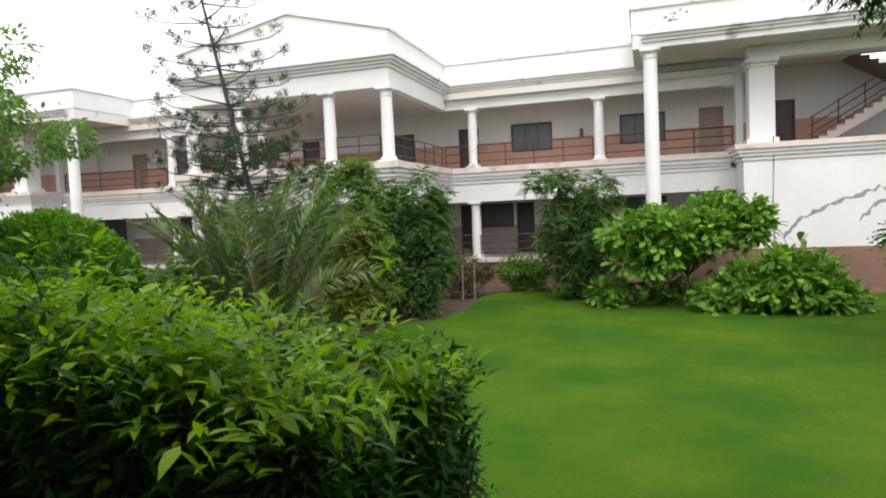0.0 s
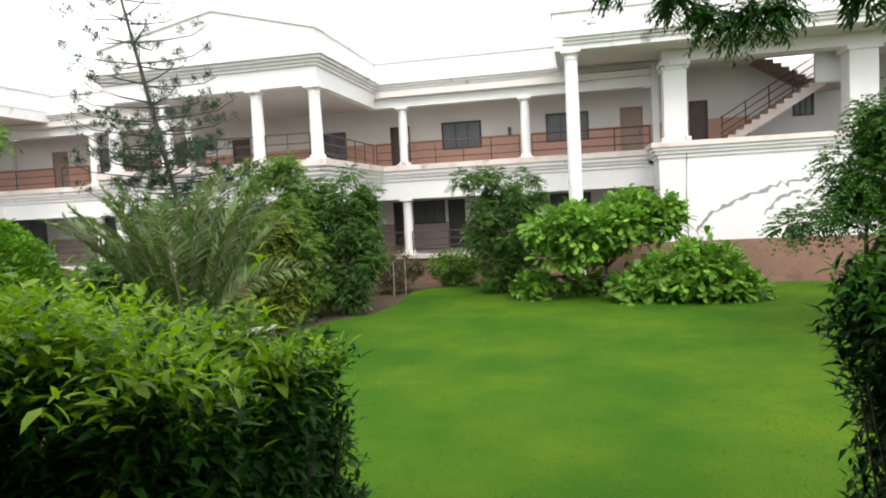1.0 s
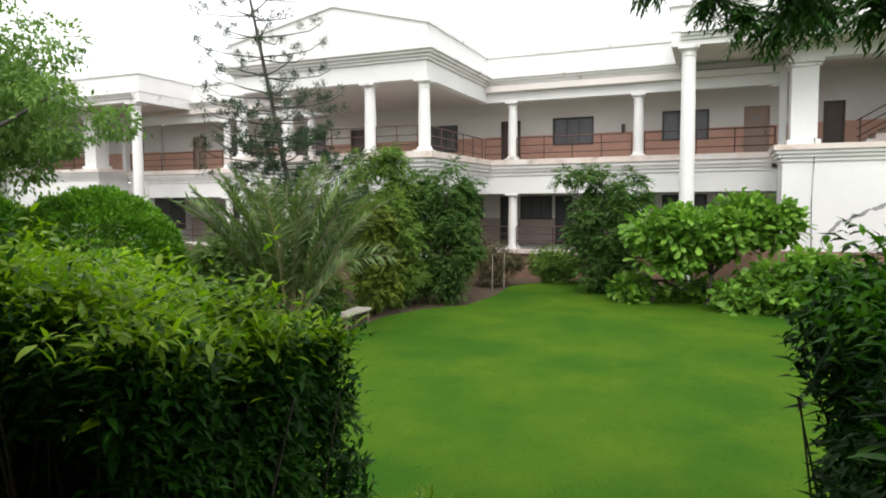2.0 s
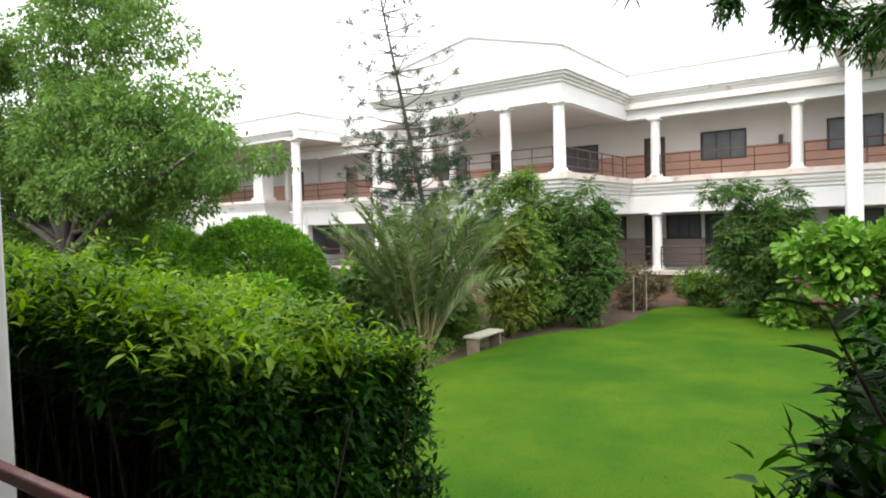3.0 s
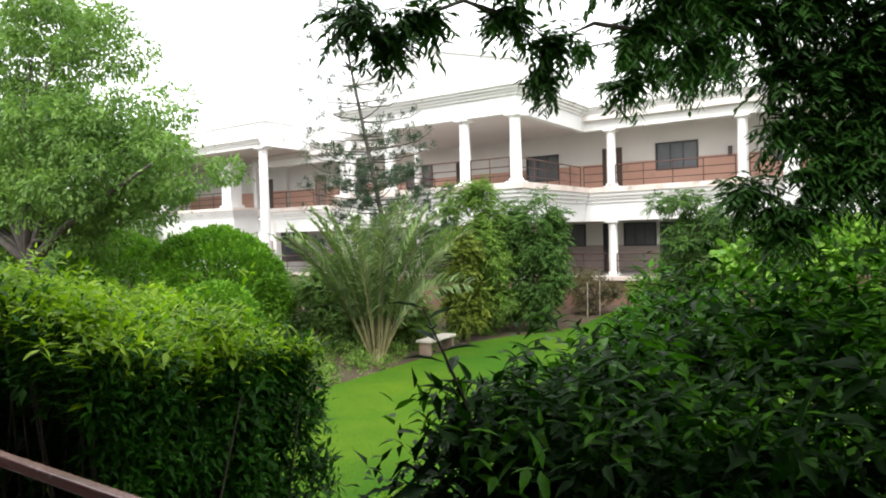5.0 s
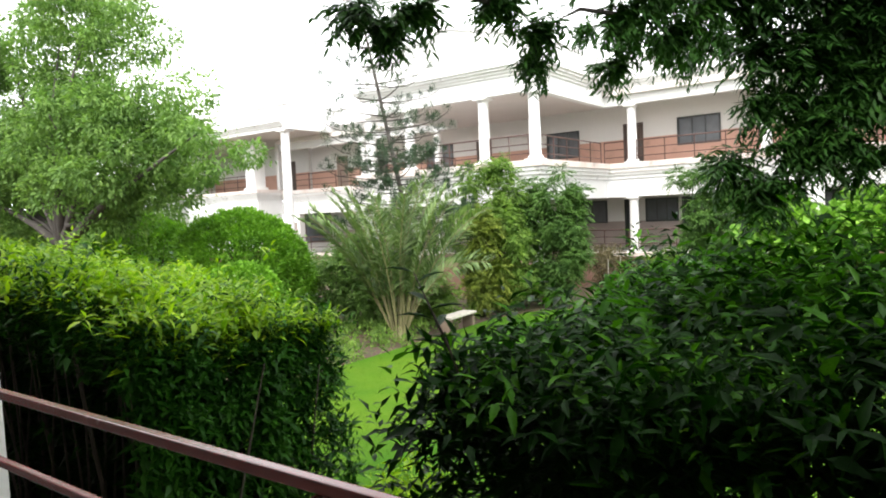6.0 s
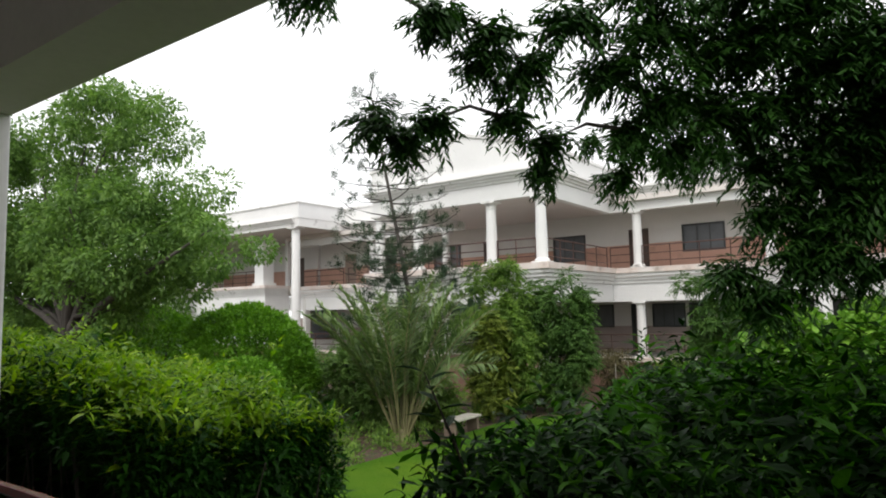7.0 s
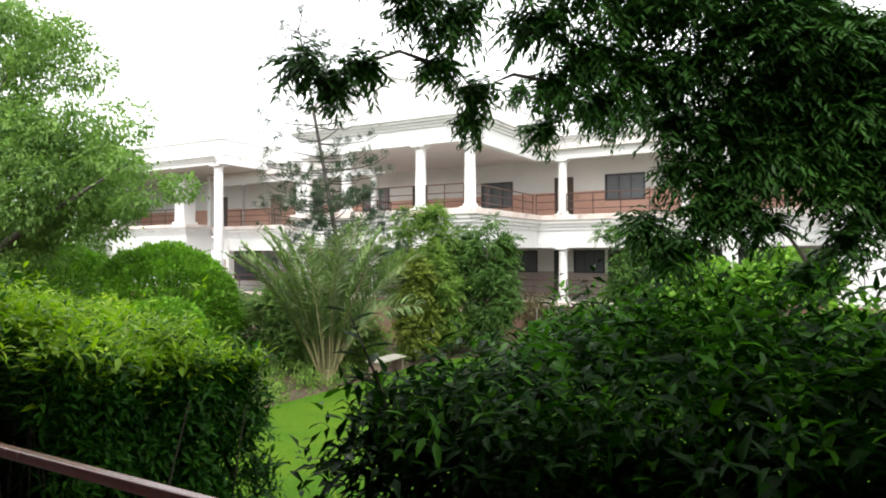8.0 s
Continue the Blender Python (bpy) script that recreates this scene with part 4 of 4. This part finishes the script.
rise = lambda x, y: 2.83 - 0.26 * max(0.0, y - 1.75) + 0.17 * min(max(-x - 0.1, 0.0), 1.7) + 0.17 * math.exp(-((x - 0.05) / 0.27) ** 2) * min(max((y - 2.2) / 0.6, 0.0), 1.0) + 0.05 * math.sin(3.1 * x + 1.7 * y)
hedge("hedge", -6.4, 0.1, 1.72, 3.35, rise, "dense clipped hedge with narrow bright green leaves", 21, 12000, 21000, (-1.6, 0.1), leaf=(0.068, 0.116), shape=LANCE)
rise_r = lambda x, y: 2.88 + 0.02 * (x - 2.4) + 0.06 * math.sin(2.7 * x + 2.1 * y)
hedge("hedge", 2.43, 6.7, 1.3, 3.3, rise_r, "dark leafy hedge with long pointed leaves beside the veranda", 22, 10800, 12000, (2.5, 4.6), 0.8, "hedge_shaded", "hedge_fresh", (0.06, 0.112), LANCE, 4, 0.2, True)
# one long shoot that stands out of the hedge
tw = thing("hedge_shoot", (2.62, 1.35, 2.7), "single long leafy shoot rising out of the hedge", "shoot")
part("stem", tube(bmesh.new(), [(2.62, 1.35, 2.6), (2.52, 1.34, 2.86), (2.42, 1.32, 3.08)], [0.006, 0.005, 0.002], 6), "twig", tw)
rng = np.random.default_rng(23)
for i in range(13):
    s = 0.3 + 0.7 * i / 12
    pos = Vector((2.62 - 0.2 * s, 1.35 - 0.03 * s, 2.6 + 0.48 * s))
    a = 2.4 * i
    axis = Vector((math.cos(a), math.sin(a) * 0.7, 0.25)).normalized()
    sd = axis.cross(Vector((0, 0, 1))).normalized()
    lf = new("leaf", HEDGE_LEAF)
    lf.parent, lf.matrix_parent_inverse = tw, Matrix.Translation(tw.location).inverted()
    lf.matrix_basis = Matrix.Translation(pos) @ Matrix((sd, axis, sd.cross(axis))).transposed().to_4x4() @ Matrix.Diagonal((*(1.15 - 0.35 * s,) * 3, 1))

# ---- trees and shrubs ----
# neem over the veranda, close by
rng = np.random.default_rng(31)
neem = thing("neem_tree", (6.6, 3.9, LAWN), "neem tree with dark hanging sprays of toothed leaves", "tree")
SPRAYS = [((1.84, 1.76, 4.08), 0.15), ((2.02, 1.91, 4.07), 0.13), ((1.91, 1.85, 4.0), 0.11), ((2.12, 2.17, 4.39), 0.14),
          ((2.20, 2.15, 4.49), 0.16), ((2.30, 2.27, 4.35), 0.19), ((2.19, 2.29, 4.14), 0.13), ((2.31, 2.44, 4.04), 0.16), ((2.27, 2.46, 3.89), 0.07), ((2.48, 2.39, 4.55), 0.22),
          ((2.58, 2.57, 4.37), 0.22), ((2.61, 2.67, 4.09), 0.17), ((2.56, 2.70, 3.89), 0.11), ((2.78, 2.63, 4.52), 0.25), ((2.78, 2.73, 4.23), 0.23), ((2.80, 2.82, 4.02), 0.12),
          ((2.98, 2.82, 4.45), 0.26), ((2.98, 2.92, 4.16), 0.26), ((3.10, 3.00, 3.92), 0.17), ((3.20, 2.90, 4.48), 0.27), ((3.21, 3.00, 4.18), 0.27), ((3.27, 3.08, 3.87), 0.27),
          ((2.97, 3.03, 3.42), 0.18), ((3.12, 3.06, 3.31), 0.19), ((3.27, 3.07, 3.48), 0.18), ((3.05, 3.05, 3.21), 0.10), ((3.42, 3.02, 4.35), 0.27), ((3.46, 3.11, 4.06), 0.27),
          ((3.50, 3.17, 3.73), 0.27), ((3.51, 3.20, 3.40), 0.15), ((3.63, 3.06, 4.41), 0.27), ((3.67, 3.16, 4.08), 0.27), ((3.65, 3.22, 3.77), 0.27), ((3.41, 2.92, 4.63), 0.30),
          ((3.10, 2.74, 4.68), 0.26), ((2.80, 2.53, 4.74), 0.25), ((2.05, 1.89, 4.54), 0.12), ((2.07, 2.03, 4.56), 0.11), ((1.31, 1.93, 4.89), 0.15), ((1.21, 1.81, 4.9), 0.12), ((3.12, 3.06, 3.68), 0.17), ((3.30, 3.10, 3.62), 0.19), ((3.38, 3.10, 3.47), 0.16),
          ((3.84, 3.11, 4.24), 0.25), ((3.98, 3.26, 4.00), 0.25), ((3.84, 3.18, 3.95), 0.25), ((3.94, 3.31, 3.70), 0.25), ((3.80, 3.23, 3.57), 0.19), ((3.98, 3.33, 3.44), 0.19), ((3.84, 3.24, 3.31), 0.15), ((3.73, 3.01, 4.23), 0.24), ((3.70, 3.15, 3.18), 0.12), ((4.12, 3.39, 3.78), 0.33), ((4.11, 3.31, 4.20), 0.33), ((3.62, 2.98, 4.34), 0.24),
          ((4.5, 3.5, 4.4), 0.6), ((5.2, 3.6, 5.0), 0.8), ((4.5, 3.6, 3.6), 0.45)]
FAR_SPRAYS = [((1.60, 4.66, 4.62), 0.11), ((2.00, 4.66, 4.50), 0.17), ((2.20, 4.66, 4.36), 0.19), ((2.43, 4.63, 4.32), 0.22), ((2.62, 4.56, 4.34), 0.18), ((2.18, 4.68, 4.72), 0.22), ((2.50, 4.6, 4.68), 0.25)]
# a second layer behind the first, where the crown is deepest
SPRAYS += [((x + 0.2, y + 0.42, z + 0.15), r * 0.95) for (x, y, z), r in SPRAYS if 3.25 < x < 4.2 and 3.55 < z < 4.15]
hub = Vector((5.6, 3.6, 4.9))
bm = bmesh.new()
tube(bm, [(6.6, 3.9, 0.0), (6.55, 3.88, 1.8), (6.3, 3.8, 3.6), hub, (4.9, 3.5, 5.6)], [0.17, 0.14, 0.12, 0.08, 0.04], 10)
part("trunk", bm, "bark", neem, smooth=True)
meshes = []
joined_to = [hub]
for c, r in sorted(SPRAYS + FAR_SPRAYS, key=lambda q: (Vector(q[0]) - hub).length):
    c0 = Vector(c)
    near = min(joined_to, key=lambda q: (q - c0).length)
    joined_to.append(c0)
    mid = c0.lerp(near, 0.5) + Vector((0, 0, 0.15 * (near - c0).length))
    part("branch", tube(bmesh.new(), [near, mid, c0, c0 + Vector((-0.6 * r, 0, -0.1 * r))], [0.012, 0.009, 0.005, 0.002], 6), "bark", neem)
    k = min(int((72 if 3.25 < c[0] < 4.3 else 52) * (r / 0.2) ** 2 * (1.0 if r > 0.14 else 1.4)) + 6, 380)
    d = sphere_dirs(rng, k)
    start = np.array(c) + d * (r * 0.7 * rng.random(k) ** 0.5)[:, None] * np.array((1, 0.8, 0.85))
    way = d + rng.normal(0, 0.4, (k, 3)) + np.array((-0.15, 0, -0.2))
    way /= np.linalg.norm(way, axis=1, keepdims=True)
    ln = np.minimum(rng.uniform(0.14, 0.23, k), 0.09 + 0.6 * r)
    start -= way * (ln * 0.5)[:, None]
    meshes.append(pinnate(rng, start, way, ln, 7, 0.072, 0.27, SICKLE, 0.3, 0.4))
v, f = joined(meshes)
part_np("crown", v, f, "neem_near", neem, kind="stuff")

# spreading neem at the far side of the garden
tree("neem_tree", (-14.6, 8.2, 0.0), [(-13.4, 8.7, 5.2, 3.4, 2.0, 1.9), (-9.3, 8.9, 4.95, 1.1, 1.1, 1.25), (-11.3, 8.9, 5.2, 1.5, 1.4, 1.5), (-12.5, 8.9, 7.9, 1.2, 1.2, 1.35), (-14.4, 8.8, 8.6, 1.9, 1.6, 1.1), (-17.0, 8.3, 6.6, 3.2, 2.2, 2.5), (-18.0, 8.5, 4.4, 2.6, 2.0, 1.8)], 325, 0.56, 400, 0.135, 0.058,
     "neem_far", "large spreading neem tree with pale green crown", seed=41, r0=0.24, limbs=22, droop=0.5)
tree("neem_tree", (6.9, 14.5, LAWN), [(7.5, 14.2, 3.4, 1.2, 1.2, 1.3), (8.3, 14.6, 4.6, 1.5, 1.4, 1.2), (5.6, 14.0, 2.65, 0.7, 0.6, 0.25), (8.5, 14.2, 1.7, 1.3, 1.0, 1.3), (8.5, 14.0, 2.6, 1.3, 1.0, 1.4)], 150, 0.42, 50, 0.11, 0.05, "neem_shaded", "young neem tree at the edge of the lawn", seed=42, r0=0.08, feather=0.38)
tree("leafy_shrub", (-7.2, 18.2, LAWN), [(-7.5, 18.2, 3.7, 1.0, 0.9, 1.45), (-7.2, 18.0, 2.1, 1.3, 1.0, 1.6), (-6.9, 17.9, 0.9, 1.1, 0.9, 0.7)], 130, 0.36, 40, 0.105, 0.05, "neem", "tall green shrub in front of the portico", "shrub", seed=43, r0=0.07, feather=0.28)
tree("leafy_shrub", (-6.0, 19.4, LAWN), [(-5.6, 19.4, 3.1, 0.85, 0.8, 1.3), (-6.7, 19.3, 3.2, 0.8, 0.8, 1.1), (-5.8, 19.3, 1.8, 1.05, 0.9, 1.4), (-6.0, 19.0, 0.8, 1.0, 0.8, 0.6)], 130, 0.36, 40, 0.105, 0.05, "neem_mid", "tall dense green shrub at the lawn's corner", "shrub", seed=44, r0=0.07, feather=0.28)
tree("yellow_shrub", (-6.9, 16.6, LAWN), [(-7.0, 16.6, 2.5, 0.6, 0.5, 0.9), (-6.7, 16.5, 1.3, 0.6, 0.5, 0.8)], 44, 0.3, 36, 0.10, 0.05, "croton", "yellow-green garden shrub behind the palm", "shrub", seed=45, r0=0.05, feather=0.3)
tree("leafy_shrub", (-1.3, 22.0, LAWN), [(-1.2, 22.0, 2.2, 1.2, 0.9, 1.6), (-2.0, 21.9, 4.0, 0.9, 0.5, 0.3), (-0.4, 22.0, 3.5, 0.8, 0.6, 0.6), (-1.1, 21.9, 1.0, 1.2, 0.8, 0.8)], 100, 0.32, 44, 0.105, 0.048, "neem_mid", "tall shrub with a wispy top by the columns", "shrub", seed=46, r0=0.07, feather=0.28)
tree("small_bush", (-3.3, 24.0, LAWN), [(-3.3, 24.0, 0.8, 1.0, 0.5, 0.65)], 34, 0.28, 220, 0.12, 0.06, "neem", "small round green bush by the plinth", "bush", seed=47, r0=0.03)
tree("dry_shrub", (-5.3, 23.4, LAWN), [(-5.4, 23.4, 0.9, 1.0, 0.6, 0.75)], 40, 0.25, 130, 0.2, 0.03, "dry", "dry grey-brown shrub by the plinth", "shrub", seed=48, r0=0.03, droop=0.0)
tree("leafy_shrub", (-9.6, 13.8, 0.0), [(-9.8, 13.8, 1.3, 1.8, 0.8, 1.3), (-12.6, 14.0, 1.2, 1.6, 0.8, 1.1)], 90, 0.38, 34, 0.12, 0.055, "neem_far", "dull grey-green shrub behind the palm", "shrub", seed=52, r0=0.05, feather=0.4)
tree("leafy_shrub", (-8.3, 15.0, 0.0), [(-8.2, 15.0, 0.9, 1.3, 0.6, 0.9)], 40, 0.32, 24, 0.12, 0.04, "neem", "low green shrub under the pine", "shrub", seed=53, r0=0.04, feather=0.28)
dome("round_shrub", (-11.4, 11.2, 1.55), (2.15, 1.8, 1.98), 62000, 0.1, "dome", "large dome-shaped clipped green shrub", 49, 0.1)
dome("round_shrub", (-15.2, 10.8, 1.6), (2.1, 1.6, 1.9), 26000, 0.11, "dome", "dome-shaped clipped green shrub under the tree", 50, 0.1)
dome("round_shrub", (-9.0, 9.4, 1.25), (1.12, 0.9, 1.02), 22000, 0.08, "dome", "small dome-shaped clipped green shrub", 51, 0.06)
# low plants in the beds beside the lawn
rng = np.random.default_rng(55)
k = 170
gy = rng.uniform(8.0, 22.5, k)
gx = -6.25 - np.abs(rng.normal(0, 1.5, k))
gx = np.where(gy > 20.5, rng.uniform(-7.0, -4.9, k), gx)
keep = ((gx < -6.8) | (gy < 14.5)) & ((np.abs(gx + 6.12) > 0.45) | (np.abs(gy - 14.0) > 0.95))
cs = np.stack([gx, gy, rng.uniform(0.05, 0.22, k)], 1)[keep]
rs = np.repeat(rng.uniform(0.16, 0.34, (len(cs), 1)), 3, 1)
v, f = clump_leaves(rng, cs, rs, 90, 0.11, 0.035, KITE, -0.5, 0.3)
tagged(part_np("bed_plants", v, f, "neem", None, kind="stuff"), "low green plants covering the garden bed", "plants", kind="stuff")
tree("low_bush", (0.35, 3.75, LAWN), [(0.3, 3.75, 0.75, 0.4, 0.4, 0.6)], 16, 0.22, 150, 0.1, 0.034, "hedge_young", "low bright green bush at the hedge's foot", "bush", shape=LANCE, seed=57, r0=0.02)
# trees that close the garden at its far end
for i, (x, y, h) in enumerate(((-33.0, 18.0, 5.5), (-38.0, 24.0, 6.5), (-30.0, 12.0, 4.5), (-26.0, 6.0, 4.5), (17.5, 24.0, 6.0), (17.0, 17.0, 5.0))):
    tree("far_tree", (x, y, 0.0), [(x, y, h * 0.55, 4.0, 3.0, h * 0.45), (x + 1.0, y, h * 0.3, 3.5, 2.5, h * 0.3)], 70, 0.95, 260, 0.26, 0.12, "neem_far", "leafy green tree at the garden's boundary", seed=90 + i, r0=0.2)

# broad-leaved shrubs on the lawn
rng = np.random.default_rng(61)
BROAD_LEAF = bpy.data.meshes.new("leaf")
BROAD_LEAF.from_pydata([tuple(q) for q in SPOON[0] * np.array((0.17, 0.36, 0.2))], [], [tuple(int(i) for i in q) for q in SPOON[1]])
BROAD_LEAF.materials.append(M["broad"])
for base, outline, clumps, count, label in (((1.9, 20.3, LAWN), [(1.05, 19.9, 2.15, 1.3, 0.9, 0.95), (3.25, 20.8, 2.65, 0.95, 0.7, 0.65), (2.3, 20.4, 2.2, 0.9, 0.7, 0.6)], 84, 300, "large shrub with broad glossy light green leaves"),
                                            ((4.9, 19.8, LAWN), [(4.3, 19.5, 0.95, 1.35, 0.7, 0.65), (2.9, 19.4, 0.6, 0.7, 0.5, 0.35), (5.6, 19.5, 0.55, 0.7, 0.5, 0.4)], 56, 280, "low spreading shrub with broad light green leaves"),
                                            ((0.4, 20.4, LAWN), [(0.0, 20.4, 0.45, 0.55, 0.5, 0.3), (1.9, 20.9, 0.45, 1.2, 0.4, 0.35)], 20, 50, "dark low growth of broad leaves beneath a larger shrub")):
    ob = thing("broadleaf_shrub", base, label, "shrub")
    cs, rs = lobes(rng, outline, clumps, 0.36)
    part("trunk", limb_net(rng, base, cs[:14], 0.05), "bark", ob, smooth=True)
    v, f = clump_leaves(rng, cs, np.array(rs) * 0.85, 60, 0.3, 0.14, SPOON, 0.25)
    part_np("crown", v, f, "broad", ob, kind="stuff")
    inv = Matrix.Translation(ob.location).inverted()
    for i in range(count):
        c, r = cs[i % len(cs)], rs[i % len(cs)][0]
        d = sphere_dirs(rng, 1)[0]
        d[1] = -abs(d[1])
        pos = Vector(c) + Vector(d) * r
        axis = (Vector(d) + Vector(rng.normal(0, 0.4, 3)) + Vector((0, -0.2, -0.25))).normalized()
        sd = axis.cross(Vector((0, 0, 1))).normalized()
        lf = new("leaf", BROAD_LEAF)
        lf.parent, lf.matrix_parent_inverse = ob, inv
        lf.matrix_basis = Matrix.Translation(pos) @ Matrix((sd, axis, sd.cross(axis))).transposed().to_4x4() @ Matrix.Diagonal((*(rng.uniform(0.7, 1.2),) * 3, 1))

# Norfolk pine in front of the portico
rng = np.random.default_rng(71)
pine = thing("norfolk_pine", (-8.1, 15.3, 0.0), "thin Norfolk pine with tiers of upswept tufted branches", "tree")
stem = lambda z: Vector((-8.0 - 0.22 * z, 15.3, z))
part("trunk", tube(bmesh.new(), [stem(z) for z in (-0.1, 2, 4, 6, 8, 9.5, 10.6)], [0.1, 0.085, 0.07, 0.055, 0.042, 0.03, 0.008], 8), "bark", pine, smooth=True)
z = 2.2
while z < 10.3:
    reach = 2.3 - 0.11 * max(0, z - 3.4) if z < 9.3 else max(0.25, 1.6 - 0.7 * (z - 9.3))
    k = 6 if z < 6 else 5
    turn = rng.uniform(0, 6.28)
    for i in range(k):
        a = turn + 2 * math.pi * i / k + rng.normal(0, 0.15)
        d = Vector((math.cos(a), math.sin(a), 0))
        ln = reach * rng.uniform(0.65, 1.05)
        q0 = stem(z + rng.normal(0, 0.06))
        pts = [q0, q0 + d * ln * 0.4 + Vector((0, 0, 0.02 * ln)), q0 + d * ln * 0.8 + Vector((0, 0, 0.08 * ln)), q0 + d * ln + Vector((0, 0, 0.2 * ln))]
        bm = tube(bmesh.new(), pts, [0.026, 0.02, 0.015, 0.008], 5)
        spots = [(1.0, 0.17)] + [(rng.uniform(0.28 if z < 6 else 0.5, 0.97), rng.uniform(0.09, 0.16)) for _ in range(9 if z < 4.6 else 5 if z < 6.0 else 2)]
        tips, rad = [], []
        for s, r in spots:
            e = pts[0].lerp(pts[3], s) + Vector((rng.normal(0, 0.07 * reach), rng.normal(0, 0.07 * reach), rng.uniform(-0.03, 0.1)))
            tips.append(tuple(e))
            rad.append((r * 0.7, r * 0.7, r * 0.9))
            if s < 1:
                tube(bm, [pts[0].lerp(pts[3], s * 0.92), e], [0.007, 0.004], 4)
        br = part("branch", bm, "bark", pine)
        v, f = clump_leaves(rng, tips, rad, 70, 0.1, 0.018, KITE, -0.8, 0.05)
        part_np("needle_tuft", v, f, "pine", br, kind="stuff")
    z += rng.uniform(0.34, 0.44) if z < 6.0 else rng.uniform(0.5, 0.62)

# date palm beside the bench
rng = np.random.default_rng(81)
palm = thing("date_palm", (-7.05, 12.7, 0.1), "young date palm with arching grey-green fronds", "palm")
part("trunk", lathe(bmesh.new(), -7.05, 12.7, [(0.0, 0.2), (0.1, 0.21), (0.2, 0.19), (0.28, 0.12), (0.34, 0.03)], 12), "palm_stem", palm, smooth=False)
for i in range(36):
    a = i * 2.399 + rng.normal(0, 0.25)
    steep = 1.53 - 0.47 * (i / 36) ** 1.1 + rng.normal(0, 0.06)
    ln = rng.uniform(3.5, 4.2) if steep > 1.15 else rng.uniform(2.6, 3.3)
    bend = rng.uniform(0.7, 1.45)
    if abs((a + 0.9 + math.pi) % (2 * math.pi) - math.pi) < 0.3:
        continue
    d, q, el, pts = Vector((math.cos(a), math.sin(a), 0)), Vector((-7.05 + 0.16 * math.cos(a), 12.7 + 0.16 * math.sin(a), 0.15)), steep, []
    for s in range(15):
        pts.append(q.copy())
        q = q + (d * math.cos(el) + Vector((0, 0, 1)) * math.sin(el)) * (ln / 14)
        el -= (0.012 + 0.0075 * s) * (1.3 if steep < 1.1 else 0.7) * bend
    pa = np.array(pts)
    frond = part("frond", tube(bmesh.new(), pts[::2], [0.019 * (1 - 0.11 * k) + 0.003 for k in range(8)], 5), "palm_stem", palm)
    pos, ax = [], []
    side = d.cross(Vector((0, 0, 1)))
    roll = rng.normal(0, 0.55)
    for s in np.linspace(0.26, 1.0, 60):
        u = s * 13.99
        j = min(int(u), 13)
        c = pa[j] + (pa[j + 1] - pa[j]) * (u - j)
        tdir = pa[j + 1] - pa[j]
        tdir /= np.linalg.norm(tdir)
        over = np.cross(np.array(side), tdir)
        for sg in (-1, 1):
            pos.append(c)
            ax.append(sg * (np.array(side) * math.cos(roll) + over * math.sin(roll)) * (0.8 + rng.normal(0, 0.12)) + tdir * 0.75 + over * 0.1 + rng.normal(0, 0.13, 3) - np.array((0, 0, 0.12)))
    ls = np.repeat(0.56 * np.sin(np.linspace(0.75, 2.75, 60)) + 0.06, 2) * rng.uniform(0.9, 1.1, 120)
    v, f = leaf_mesh(KITE, np.array(pos), np.array(ax), ls, np.full(len(ls), 0.05), rng, roll=0.3)
    part_np("frond_blade", v, f, "palm", frond, kind="stuff")

# ---- garden furniture and small things ----
bench = thing("garden_bench", (-6.12, 14.0, LAWN), "pale concrete slab bench on two block legs at the lawn's edge", "bench")
BR = Matrix.Translation((-6.12, 14.0, 0)) @ Matrix.Rotation(radians(2), 4, "Z")
bm = block(-0.22, 0.22, -0.64, 0.64, LAWN + 0.325, LAWN + 0.38, 0.012)
bm.transform(BR)
part("seat", bm, "concrete", bench)
for yy in (-0.55, 0.55):
    bm = block(-0.16, 0.16, yy - 0.045, yy + 0.045, -0.03, LAWN + 0.325, 0.01)
    bm.transform(BR)
    part("leg", bm, "earthy_shaded", bench, "earth-stained block leg with the seat's shade in its colour")
for x, y, h in ((-5.3, 22.6, 1.25), (-4.95, 22.9, 1.3), (-10.2, 13.2, 1.1)):
    st = thing("garden_stake", (x, y, 0.0), "thin pale garden stake among the shrubs", "stake", "garden stakes")
    part("rod", tube(bmesh.new(), [(x, y, -0.05), (x + 0.02, y, h)], [0.014, 0.012], 8), "concrete", st)
